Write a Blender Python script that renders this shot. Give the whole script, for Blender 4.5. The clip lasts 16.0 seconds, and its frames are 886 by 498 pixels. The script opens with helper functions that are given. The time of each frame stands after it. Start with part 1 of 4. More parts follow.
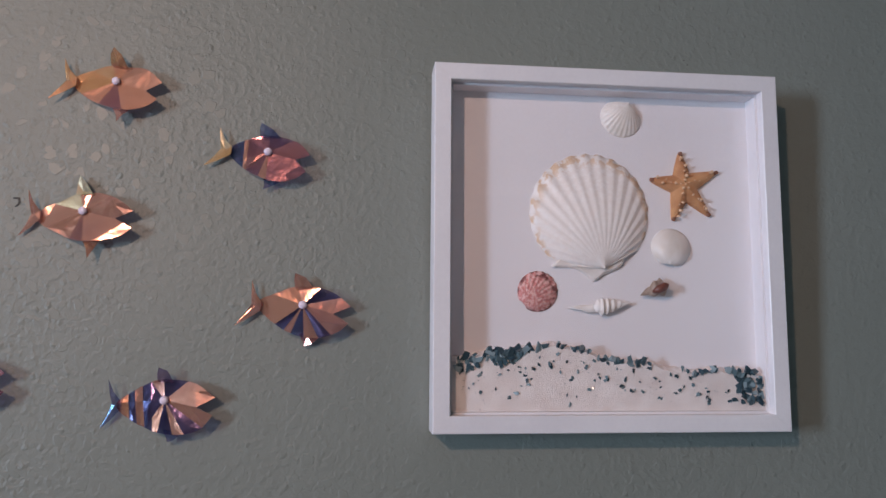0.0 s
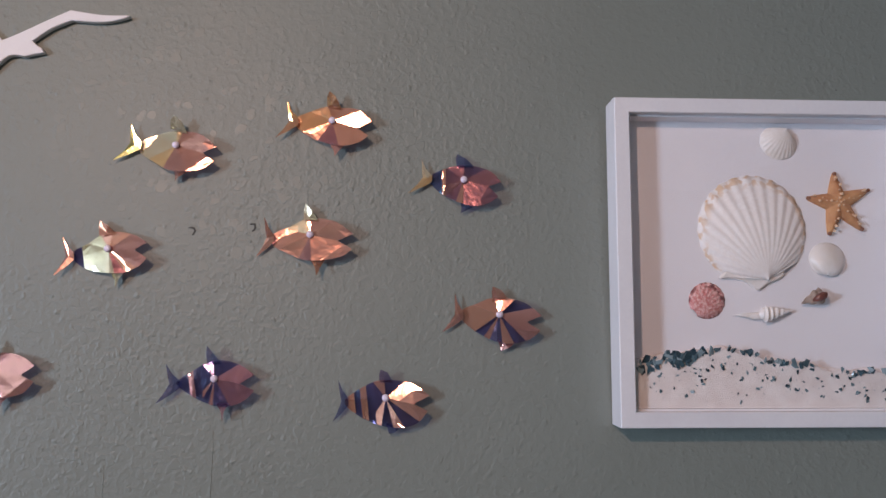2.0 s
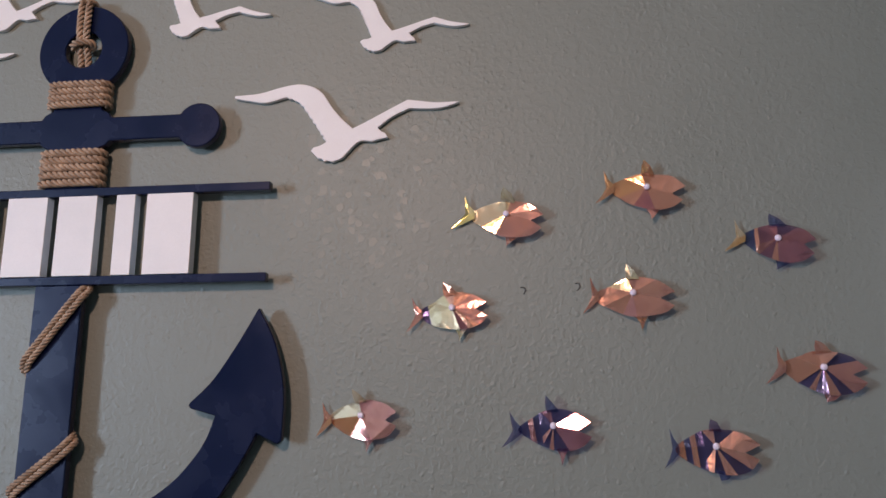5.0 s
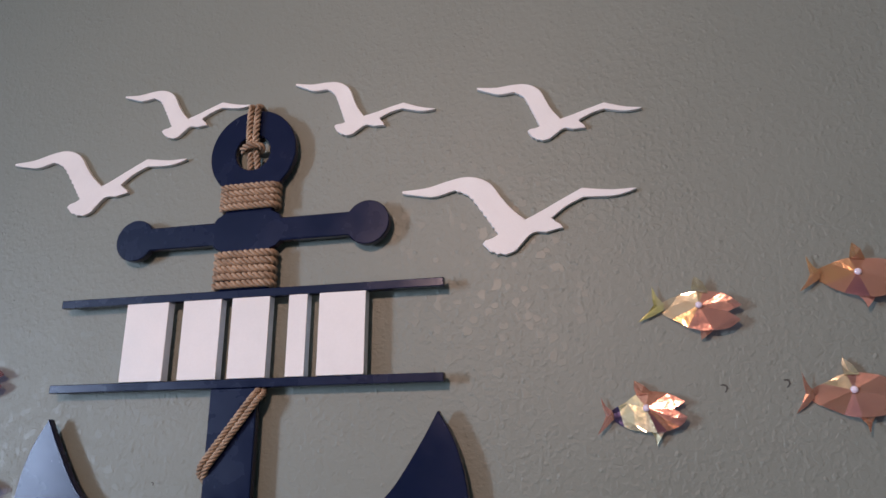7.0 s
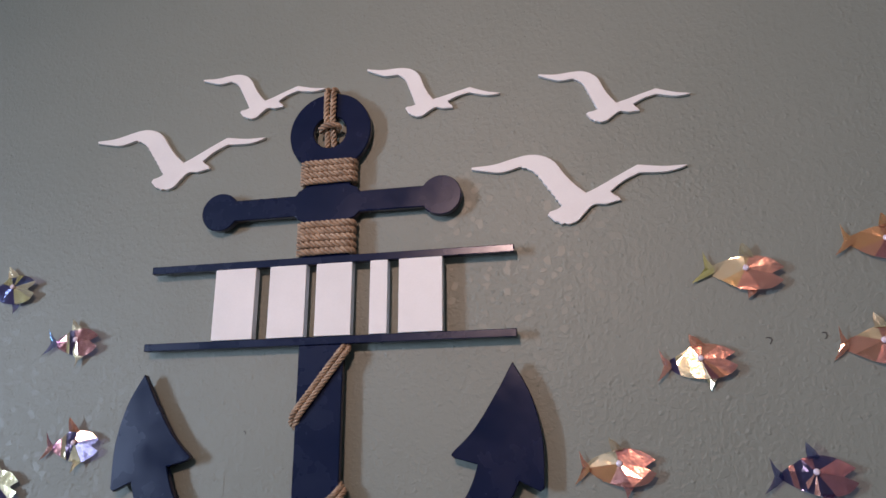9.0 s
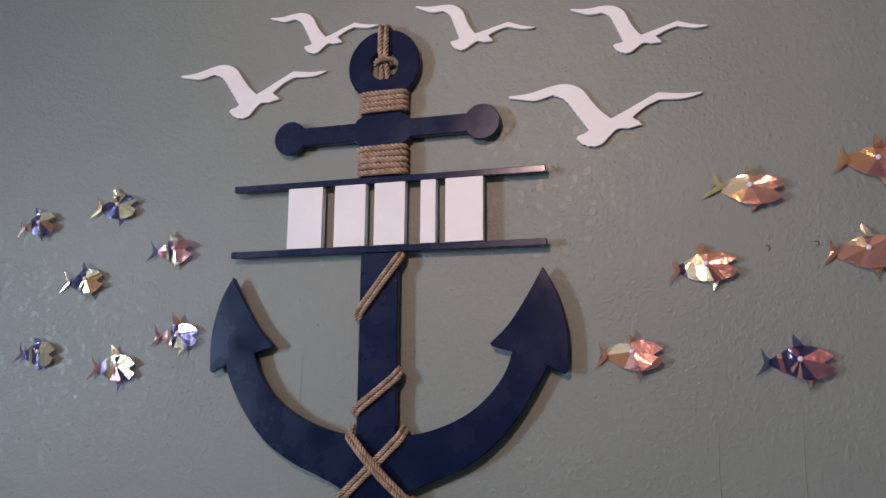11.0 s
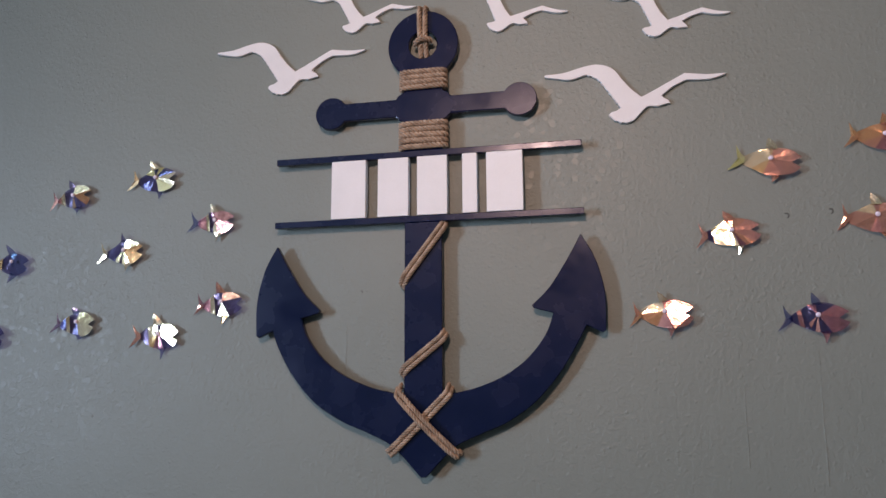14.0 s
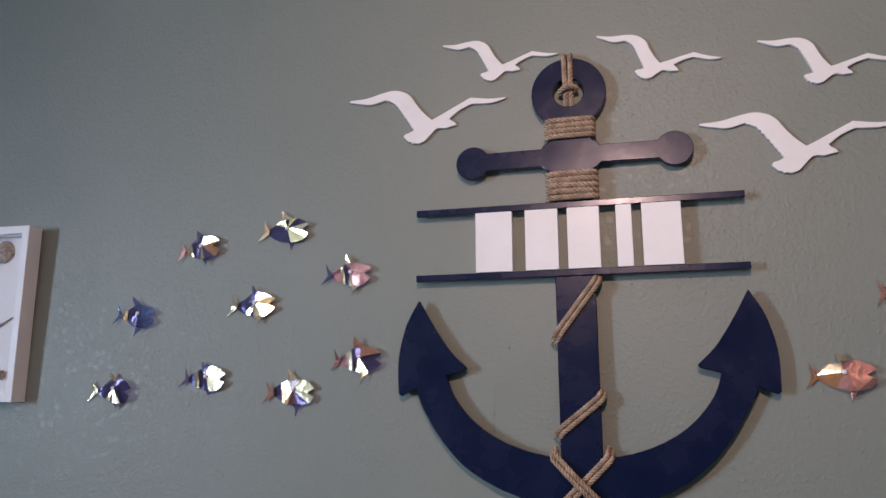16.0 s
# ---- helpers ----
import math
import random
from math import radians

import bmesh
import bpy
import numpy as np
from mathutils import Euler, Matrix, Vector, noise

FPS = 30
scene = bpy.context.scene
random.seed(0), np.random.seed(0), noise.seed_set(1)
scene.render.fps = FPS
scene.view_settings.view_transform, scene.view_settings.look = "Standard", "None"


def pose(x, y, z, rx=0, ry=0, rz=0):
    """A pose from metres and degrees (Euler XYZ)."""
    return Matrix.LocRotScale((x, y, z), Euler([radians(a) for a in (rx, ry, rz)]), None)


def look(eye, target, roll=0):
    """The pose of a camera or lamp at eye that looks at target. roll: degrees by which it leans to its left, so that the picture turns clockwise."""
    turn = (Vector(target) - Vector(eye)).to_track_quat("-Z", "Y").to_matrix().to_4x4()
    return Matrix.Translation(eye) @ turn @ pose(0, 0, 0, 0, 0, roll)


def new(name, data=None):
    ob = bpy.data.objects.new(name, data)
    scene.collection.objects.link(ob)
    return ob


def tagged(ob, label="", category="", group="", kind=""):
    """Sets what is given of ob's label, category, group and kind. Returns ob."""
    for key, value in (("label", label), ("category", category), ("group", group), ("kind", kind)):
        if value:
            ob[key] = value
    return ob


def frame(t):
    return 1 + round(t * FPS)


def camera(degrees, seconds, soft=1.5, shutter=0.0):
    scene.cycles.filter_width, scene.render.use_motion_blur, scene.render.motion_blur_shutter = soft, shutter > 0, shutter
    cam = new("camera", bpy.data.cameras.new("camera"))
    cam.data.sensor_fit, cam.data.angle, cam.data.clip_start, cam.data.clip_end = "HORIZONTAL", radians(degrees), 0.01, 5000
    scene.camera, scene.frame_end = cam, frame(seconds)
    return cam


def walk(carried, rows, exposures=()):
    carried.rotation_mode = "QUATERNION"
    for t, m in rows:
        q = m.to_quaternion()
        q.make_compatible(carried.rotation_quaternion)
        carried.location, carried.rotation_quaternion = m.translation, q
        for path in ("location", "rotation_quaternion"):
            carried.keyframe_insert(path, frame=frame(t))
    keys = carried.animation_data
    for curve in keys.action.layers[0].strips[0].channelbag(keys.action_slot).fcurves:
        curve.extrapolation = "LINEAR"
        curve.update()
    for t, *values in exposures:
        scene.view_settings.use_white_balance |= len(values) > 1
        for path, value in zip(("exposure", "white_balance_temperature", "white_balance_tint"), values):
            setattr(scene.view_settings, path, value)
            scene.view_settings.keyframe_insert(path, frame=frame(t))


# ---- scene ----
cam = camera(61.7, 16.0)
PATH = [
    (0, (0.225, -0.645, 1.518), (0.433, 1.319, 1.833), 0.1),
    (0.5, (0.187, -0.677, 1.52), (0.371, 1.294, 1.806), -0.0),
    (1, (0.157, -0.696, 1.521), (0.299, 1.277, 1.819), 0.0),
    (1.5, (0.117, -0.708, 1.526), (0.226, 1.266, 1.828), 0.2),
    (2, (0.089, -0.723, 1.529), (0.17, 1.255, 1.818), -0.0),
    (2.5, (0.057, -0.745, 1.533), (0.123, 1.235, 1.805), 0.1),
    (3, (0.018, -0.761, 1.529), (0.063, 1.221, 1.798), 0.2),
    (3.5, (-0.025, -0.782, 1.533), (-0.053, 1.199, 1.803), 0.3),
    (4, (-0.057, -0.798, 1.524), (-0.125, 1.176, 1.84), 0.1),
    (4.5, (-0.081, -0.809, 1.531), (-0.202, 1.159, 1.868), 0.2),
    (5, (-0.115, -0.802, 1.538), (-0.356, 1.145, 1.927), 0.5),
    (5.2, (-0.124, -0.789, 1.55), (-0.404, 1.151, 1.947), 0.3),
    (7.3, (-0.238, -0.795, 1.569), (-0.721, 1.052, 2.164), 0.7),
    (7.5, (-0.246, -0.8, 1.561), (-0.744, 1.042, 2.161), 0.8),
    (8, (-0.284, -0.844, 1.557), (-0.76, 1.015, 2.121), 0.3),
    (8.2, (-0.322, -0.854, 1.538), (-0.723, 1.013, 2.132), 0.3),
    (10.3, (-0.274, -0.978, 1.5), (-0.689, 0.934, 1.917), 0.1),
    (10.5, (-0.269, -0.995, 1.497), (-0.735, 0.912, 1.881), 0.5),
    (11, (-0.269, -1.026, 1.482), (-0.814, 0.869, 1.818), 0.9),
    (11.5, (-0.246, -1.037, 1.473), (-0.822, 0.854, 1.78), 0.8),
    (12, (-0.22, -1.054, 1.458), (-0.802, 0.834, 1.771), 0.8),
    (12.5, (-0.211, -1.064, 1.446), (-0.83, 0.817, 1.732), 0.9),
    (13, (-0.237, -1.078, 1.449), (-0.837, 0.805, 1.759), 1.3),
    (13.5, (-0.312, -1.099, 1.441), (-0.848, 0.794, 1.8), 1.0),
    (14, (-0.389, -1.116, 1.433), (-0.802, 0.815, 1.753), 0.2),
    (14.5, (-0.454, -1.138, 1.444), (-0.801, 0.81, 1.737), -0.1),
    (15, (-0.49, -1.145, 1.46), (-0.782, 0.808, 1.78), -0.5),
    (15.5, (-0.534, -1.15, 1.475), (-0.865, 0.787, 1.844), -0.2),
    (16, (-0.586, -1.125, 1.473), (-1.055, 0.777, 1.876), 0.5),
]
walk(cam, [(t, look(eye, target, roll)) for t, eye, target, roll in PATH],
     exposures=[(0.0, -0.06), (5.0, -0.06), (7.5, -0.05), (16.0, -0.05)])


# ---- world, sun and lights ----
world = bpy.data.worlds.new("sky")
scene.world = world
world.use_nodes = True
_sky = world.node_tree.nodes.new("ShaderNodeTexSky")
_sky.sky_type, _sky.sun_disc = "NISHITA", False
_sky.sun_elevation, _sky.sun_rotation = radians(35), radians(200)
_bg = world.node_tree.nodes["Background"]
_bg.inputs["Strength"].default_value = 0.1
world.node_tree.links.new(_sky.outputs["Color"], _bg.inputs["Color"])

# the room: the decorated wall is y = 0, the room lies in front of it (y < 0)
X0, X1, Y1, H = -4.0, 2.4, -5.2, 2.44
WIN = dict(y0=-3.28, y1=-2.64, z0=1.05, z1=2.20)

_d = bpy.data.lights.new("window_light", "AREA")
_d.shape, _d.size, _d.size_y, _d.energy, _d.color = "RECTANGLE", 0.62, 1.13, 130.0, (0.62, 0.775, 1.02)
_d.spread = radians(130)
new("window_light", _d).matrix_world = look((X0 - 0.04, (WIN["y0"] + WIN["y1"]) / 2, (WIN["z0"] + WIN["z1"]) / 2), (X0 + 2, (WIN["y0"] + WIN["y1"]) / 2, (WIN["z0"] + WIN["z1"]) / 2))
LAMP = (-0.58, -1.52, 2.20)
# unseen warm lamp; the spot cone is added to gather its light on the wall
_d = bpy.data.lights.new("ceiling_bulb", "SPOT")
_d.energy, _d.color, _d.shadow_soft_size = 58.0, (0.89, 0.575, 0.455), 0.045
_d.spot_size, _d.spot_blend = radians(135), 1.0
new("ceiling_bulb", _d).matrix_world = look(LAMP, (-0.42, 0.0, 1.32))


# ---- materials ----
def nodes_of(name):
    m = bpy.data.materials.new(name)
    m.use_nodes = True
    t = m.node_tree
    return m, t, t.nodes, t.links, t.nodes["Principled BSDF"]


def ramp(t, stops, mode="LINEAR"):
    r = t.nodes.new("ShaderNodeValToRGB")
    r.color_ramp.interpolation = mode
    e = r.color_ramp.elements
    while len(e) < len(stops):
        e.new(0.5)
    for el, (p, c) in zip(e, stops):
        el.position, el.color = p, (*c, 1) if len(c) == 3 else c
    return r


def noise_tex(t, scale, detail=4, rough=0.55, coord="Object", stretch=(1, 1, 1)):
    tc, mp, n = t.nodes.new("ShaderNodeTexCoord"), t.nodes.new("ShaderNodeMapping"), t.nodes.new("ShaderNodeTexNoise")
    mp.inputs["Scale"].default_value = stretch
    n.inputs["Scale"].default_value, n.inputs["Detail"].default_value, n.inputs["Roughness"].default_value = scale, detail, rough
    t.links.new(tc.outputs[coord], mp.inputs["Vector"])
    t.links.new(mp.outputs["Vector"], n.inputs["Vector"])
    return n


def surface(name, a, b, rough=0.5, metal=0.0, big=6, fine=200, bump=0.1, depth=0.0005, spread=0.1, spec=0.5, coord="Object"):
    """A painted or natural surface: two colours mixed at two scales, uneven gloss, fine relief."""
    m, t, n, l, p = nodes_of(name)
    n1, n2 = noise_tex(t, big, coord=coord), noise_tex(t, fine, coord=coord)
    mx = n.new("ShaderNodeMath")
    mx.operation = "MULTIPLY_ADD"
    mx.inputs[1].default_value = 0.35
    l.new(n2.outputs["Fac"], mx.inputs[0])
    l.new(n1.outputs["Fac"], mx.inputs[2])
    r = ramp(t, [(0.45, a), (0.9, b)])
    l.new(mx.outputs[0], r.inputs["Fac"])
    l.new(r.outputs["Color"], p.inputs["Base Color"])
    rr = ramp(t, [(0.3, (rough - spread,) * 3), (0.7, (rough + spread,) * 3)])
    l.new(n1.outputs["Fac"], rr.inputs["Fac"])
    l.new(rr.outputs["Color"], p.inputs["Roughness"])
    p.inputs["Metallic"].default_value = metal
    p.inputs["Specular IOR Level"].default_value = spec
    if bump:
        bp = n.new("ShaderNodeBump")
        bp.inputs["Strength"].default_value, bp.inputs["Distance"].default_value = bump, depth
        l.new(n2.outputs["Fac"], bp.inputs["Height"])
        l.new(bp.outputs["Normal"], p.inputs["Normal"])
    return m


def wall_paint(name, a, b):
    """Grey-green semi-gloss paint over a sprayed, half-flattened drywall texture."""
    m, t, n, l, p = nodes_of(name)
    tone, blob, grain, flat, zone = noise_tex(t, 2.2, 3), noise_tex(t, 150, 3, 0.5), noise_tex(t, 380, 2), noise_tex(t, 50, 2, 0.5), noise_tex(t, 5, 2)
    r = ramp(t, [(0.3, a), (0.7, b)])
    l.new(tone.outputs["Fac"], r.inputs["Fac"])
    l.new(r.outputs["Color"], p.inputs["Base Color"])
    tc, vo = n.new("ShaderNodeTexCoord"), n.new("ShaderNodeTexVoronoi")
    vo.feature, vo.inputs["Scale"].default_value, vo.inputs["Randomness"].default_value = "F1", 150.0, 1.0
    warp, mixv = noise_tex(t, 220, 2), n.new("ShaderNodeMixRGB")
    mixv.blend_type, mixv.inputs["Fac"].default_value = "ADD", 0.0038
    l.new(tc.outputs["Object"], mixv.inputs["Color1"])
    l.new(warp.outputs["Color"], mixv.inputs["Color2"])
    l.new(mixv.outputs["Color"], vo.inputs["Vector"])
    dome = ramp(t, [(0.05, (1, 1, 1)), (0.62, (0, 0, 0))], "EASE")
    l.new(vo.outputs["Distance"], dome.inputs["Fac"])
    some = ramp(t, [(0.40, (0, 0, 0)), (0.85, (1, 1, 1))])
    l.new(vo.outputs["Color"], some.inputs["Fac"])
    bead = n.new("ShaderNodeMath")
    bead.operation = "MULTIPLY"
    l.new(dome.outputs["Color"], bead.inputs[0])
    l.new(some.outputs["Color"], bead.inputs[1])
    # raised droplets, and here and there larger flattened splats
    drops = ramp(t, [(0.44, (0, 0, 0)), (0.76, (0.75, 0.75, 0.75))], "LINEAR")
    l.new(blob.outputs["Fac"], drops.inputs["Fac"])
    splats = ramp(t, [(0.28, (0, 0, 0)), (0.48, (0.5, 0.5, 0.5))], "EASE")
    spot, bend, lump = n.new("ShaderNodeTexVoronoi"), noise_tex(t, 75, 3), n.new("ShaderNodeMixRGB")
    spot.inputs["Scale"].default_value = 68.0
    lump.blend_type, lump.inputs["Fac"].default_value = "ADD", 0.017
    l.new(tc.outputs["Object"], lump.inputs["Color1"])
    l.new(bend.outputs["Color"], lump.inputs["Color2"])
    l.new(lump.outputs["Color"], spot.inputs["Vector"])
    disc = ramp(t, [(0.22, (1, 1, 1)), (0.46, (0, 0, 0))])
    l.new(spot.outputs["Distance"], disc.inputs["Fac"])
    pick = ramp(t, [(0.38, (0, 0, 0)), (0.50, (1, 1, 1))])
    l.new(spot.outputs["Color"], pick.inputs["Fac"])
    where = ramp(t, [(0.42, (0.45, 0.45, 0.45)), (0.56, (1, 1, 1))])
    l.new(flat.outputs["Fac"], where.inputs["Fac"])
    one, two = n.new("ShaderNodeMath"), n.new("ShaderNodeMath")
    one.operation = two.operation = "MULTIPLY"
    l.new(disc.outputs["Color"], one.inputs[0])
    l.new(pick.outputs["Color"], one.inputs[1])
    l.new(one.outputs[0], two.inputs[0])
    l.new(where.outputs["Color"], two.inputs[1])
    l.new(two.outputs[0], splats.inputs["Fac"])
    add = n.new("ShaderNodeMath")
    add.operation = "MAXIMUM"
    both = n.new("ShaderNodeMath")
    both.operation = "MULTIPLY_ADD"
    both.inputs[1].default_value = 1.5
    l.new(bead.outputs[0], both.inputs[0])
    l.new(drops.outputs["Color"], both.inputs[2])
    l.new(both.outputs[0], add.inputs[0])
    l.new(splats.outputs["Color"], add.inputs[1])
    fine = n.new("ShaderNodeMath")
    fine.operation = "MULTIPLY_ADD"
    fine.inputs[1].default_value = 0.22
    l.new(grain.outputs["Fac"], fine.inputs[0])
    # the spray lies thicker in some patches of the wall than in others
    thick = ramp(t, [(0.35, (0.5, 0.5, 0.5)), (0.65, (1, 1, 1))])
    l.new(zone.outputs["Fac"], thick.inputs["Fac"])
    lay = n.new("ShaderNodeMath")
    lay.operation = "MULTIPLY"
    l.new(add.outputs[0], lay.inputs[0])
    l.new(thick.outputs["Color"], lay.inputs[1])
    l.new(lay.outputs[0], fine.inputs[2])
    bp = n.new("ShaderNodeBump")
    bp.inputs["Strength"].default_value, bp.inputs["Distance"].default_value = 0.56, 0.0011
    l.new(fine.outputs[0], bp.inputs["Height"])
    l.new(bp.outputs["Normal"], p.inputs["Normal"])
    gl = ramp(t, [(0.0, (0.50,) * 3), (0.6, (0.41,) * 3)])
    l.new(splats.outputs["Color"], gl.inputs["Fac"])
    l.new(gl.outputs["Color"], p.inputs["Roughness"])
    return m


WALL = wall_paint("wall_paint", (0.198, 0.220, 0.196), (0.226, 0.247, 0.222))
CEIL = surface("ceiling_paint", (0.70, 0.69, 0.66), (0.78, 0.77, 0.74), 0.8, bump=0.3)
CARPET = surface("carpet", (0.10, 0.085, 0.07), (0.20, 0.17, 0.14), 0.95, fine=500, bump=0.8, depth=0.004)
TRIM = surface("window_trim_paint", (0.74, 0.74, 0.72), (0.80, 0.80, 0.78), 0.4)
NAVY = surface("navy_paint", (0.0022, 0.0056, 0.029), (0.0034, 0.0074, 0.037), 0.26, big=16, fine=45, bump=0.22, depth=0.0007, spread=0.08, spec=0.40)
NAVY.node_tree.nodes["Principled BSDF"].inputs["Specular Tint"].default_value = (0.82, 0.85, 1.0, 1)
WHITE = surface("white_satin_paint", (0.74, 0.72, 0.75), (0.82, 0.80, 0.82), 0.42, big=12, fine=300, bump=0.05)
LETTER_WHITE = surface("white_board_paint", (0.76, 0.75, 0.76), (0.84, 0.82, 0.83), 0.45, big=14, fine=420, bump=0.18, depth=0.0004)
GULL_WHITE = surface("white_gull_paint", (0.76, 0.74, 0.75), (0.83, 0.81, 0.81), 0.55, big=20, fine=500, bump=0.12, depth=0.0004)
BACKING = surface("white_card", (0.76, 0.74, 0.77), (0.82, 0.80, 0.82), 0.75, fine=400, bump=0.05)
ROPE = surface("jute_rope", (0.23, 0.155, 0.105), (0.54, 0.395, 0.285), 0.85, big=70, fine=900, bump=0.6, depth=0.0006)
SAND = surface("pale_sand", (0.77, 0.69, 0.66), (0.90, 0.85, 0.83), 0.95, big=60, fine=1400, bump=0.9, depth=0.0008)
SHELL = surface("white_shell", (0.68, 0.62, 0.56), (0.84, 0.81, 0.79), 0.45, big=50, fine=300, bump=0.12)
STAR = surface("dried_starfish", (0.40, 0.165, 0.07), (0.66, 0.36, 0.17), 0.75, big=60, fine=900, bump=0.7, depth=0.0008)
STAR_TIP = surface("starfish_spine", (0.58, 0.34, 0.19), (0.72, 0.50, 0.33), 0.7, big=200)
STAR_END = surface("starfish_dark_tip", (0.16, 0.07, 0.05), (0.28, 0.13, 0.08), 0.7, big=200)
WHELK = surface("brown_whelk", (0.14, 0.085, 0.065), (0.50, 0.40, 0.33), 0.5, big=140, fine=600, bump=0.3)
WHELK_IN = surface("whelk_mouth", (0.10, 0.03, 0.025), (0.20, 0.07, 0.05), 0.35, big=200)
SCUFF = surface("dark_scuff", (0.03, 0.035, 0.035), (0.10, 0.10, 0.09), 0.7, big=300)
TWIG = surface("grey_driftwood", (0.24, 0.20, 0.18), (0.42, 0.37, 0.33), 0.8, big=150)


def growth_shell(name, pale, fair, dark, start, spots=90):
    """Shell colours that follow the growth rings: pale body, stained rim."""
    m, t, n, l, p = nodes_of(name)
    at = n.new("ShaderNodeAttribute")
    at.attribute_name = "growth"
    nz = noise_tex(t, spots, 3)
    cut = ramp(t, [(0.48, (0, 0, 0)), (0.56, (1, 1, 1))])
    l.new(nz.outputs["Fac"], cut.inputs["Fac"])
    band = ramp(t, [(start, (0, 0, 0)), (min(start + 0.1, 0.99), (1, 1, 1))])
    l.new(at.outputs["Fac"], band.inputs["Fac"])
    mul = n.new("ShaderNodeMath")
    mul.operation = "MULTIPLY"
    l.new(cut.outputs["Color"], mul.inputs[0])
    l.new(band.outputs["Color"], mul.inputs[1])
    mix = n.new("ShaderNodeMix")
    mix.data_type = "RGBA"
    mix.inputs["B"].default_value = (*dark, 1)
    fleck = noise_tex(t, spots * 1.7, 4, 0.65)
    body = ramp(t, [(0.42, pale), (0.62, fair)])
    l.new(fleck.outputs["Fac"], body.inputs["Fac"])
    l.new(body.outputs["Color"], mix.inputs["A"])
    l.new(mul.outputs[0], mix.inputs["Factor"])
    l.new(mix.outputs["Result"], p.inputs["Base Color"])
    p.inputs["Roughness"].default_value = 0.45
    g = noise_tex(t, 500, 3)
    bp = n.new("ShaderNodeBump")
    bp.inputs["Strength"].default_value, bp.inputs["Distance"].default_value = 0.15, 0.0004
    l.new(g.outputs["Fac"], bp.inputs["Height"])
    l.new(bp.outputs["Normal"], p.inputs["Normal"])
    return m


SCALLOP = growth_shell("scallop_shell", (0.80, 0.75, 0.72), (0.85, 0.82, 0.80), (0.66, 0.48, 0.33), 0.86, 150)
PINK = growth_shell("pink_scallop", (0.55, 0.19, 0.18), (0.76, 0.50, 0.47), (0.17, 0.05, 0.05), 0.78, 210)


def chip_glass():
    m, t, n, l, p = nodes_of("blue_glass_chips")
    oi = n.new("ShaderNodeObjectInfo")
    r = ramp(t, [(0.0, (0.022, 0.045, 0.065)), (0.45, (0.055, 0.10, 0.125)), (0.8, (0.14, 0.21, 0.24)), (1.0, (0.32, 0.41, 0.45))])
    l.new(oi.outputs["Random"], r.inputs["Fac"])
    l.new(r.outputs["Color"], p.inputs["Base Color"])
    p.inputs["Roughness"].default_value = 0.14
    return m


CHIP = chip_glass()
SPECK = surface("dark_gravel", (0.03, 0.06, 0.09), (0.12, 0.18, 0.23), 0.3, big=300)


def pane_glass():
    m, t, n, l, p = nodes_of("picture_glass")
    out = n["Material Output"]
    n.remove(p)
    tr, gl, fr, mx = n.new("ShaderNodeBsdfTransparent"), n.new("ShaderNodeBsdfGlossy"), n.new("ShaderNodeFresnel"), n.new("ShaderNodeMixShader")
    gl.inputs["Roughness"].default_value, fr.inputs["IOR"].default_value = 0.03, 1.45
    tr.inputs["Color"].default_value = (0.97, 0.975, 0.97, 1)
    l.new(fr.outputs[0], mx.inputs[0])
    l.new(tr.outputs[0], mx.inputs[1])
    l.new(gl.outputs[0], mx.inputs[2])
    l.new(mx.outputs[0], out.inputs["Surface"])
    return m


GLASS = pane_glass()


def film(name, stops, rough=0.14, metal=0.66):
    """Iridescent foil film: its tint runs through the stops from fold to fold."""
    m, t, n, l, p = nodes_of(name)
    at, nz, ad = n.new("ShaderNodeAttribute"), noise_tex(t, 55, 3), n.new("ShaderNodeMath")
    at.attribute_name = "phase"
    ad.operation = "MULTIPLY_ADD"
    ad.inputs[1].default_value = 0.12
    l.new(nz.outputs["Fac"], ad.inputs[0])
    l.new(at.outputs["Fac"], ad.inputs[2])
    fr = n.new("ShaderNodeMath")
    fr.operation = "PINGPONG"
    fr.inputs[1].default_value = 1.0
    l.new(ad.outputs[0], fr.inputs[0])
    r = ramp(t, [(i / (len(stops) - 1), TINT[k]) for i, k in enumerate(stops)])
    l.new(fr.outputs[0], r.inputs["Fac"])
    l.new(r.outputs["Color"], p.inputs["Base Color"])
    p.inputs["Metallic"].default_value, p.inputs["Roughness"].default_value = metal, rough
    p.inputs["Thin Film Thickness"].default_value, p.inputs["Thin Film IOR"].default_value = 450.0, 1.7
    tr, mx = n.new("ShaderNodeBsdfTransparent"), n.new("ShaderNodeMixShader")
    tr.inputs["Color"].default_value = (0.72, 0.69, 0.87, 1)
    see = ramp(t, [(0.0, (0.87,) * 3), (0.26, (0.83,) * 3), (0.42, (0.54,) * 3), (0.52, (0.42,) * 3), (1.0, (0.30,) * 3)])
    l.new(fr.outputs[0], see.inputs["Fac"])
    l.new(see.outputs["Color"], mx.inputs[0])
    l.new(p.outputs[0], mx.inputs[1])
    l.new(tr.outputs[0], mx.inputs[2])
    l.new(mx.outputs[0], n["Material Output"].inputs["Surface"])
    wr, bp = noise_tex(t, 75, 2), n.new("ShaderNodeBump")
    bp.inputs["Strength"].default_value, bp.inputs["Distance"].default_value = 0.34, 0.0012
    l.new(wr.outputs["Fac"], bp.inputs["Height"])
    l.new(bp.outputs["Normal"], p.inputs["Normal"])
    return m


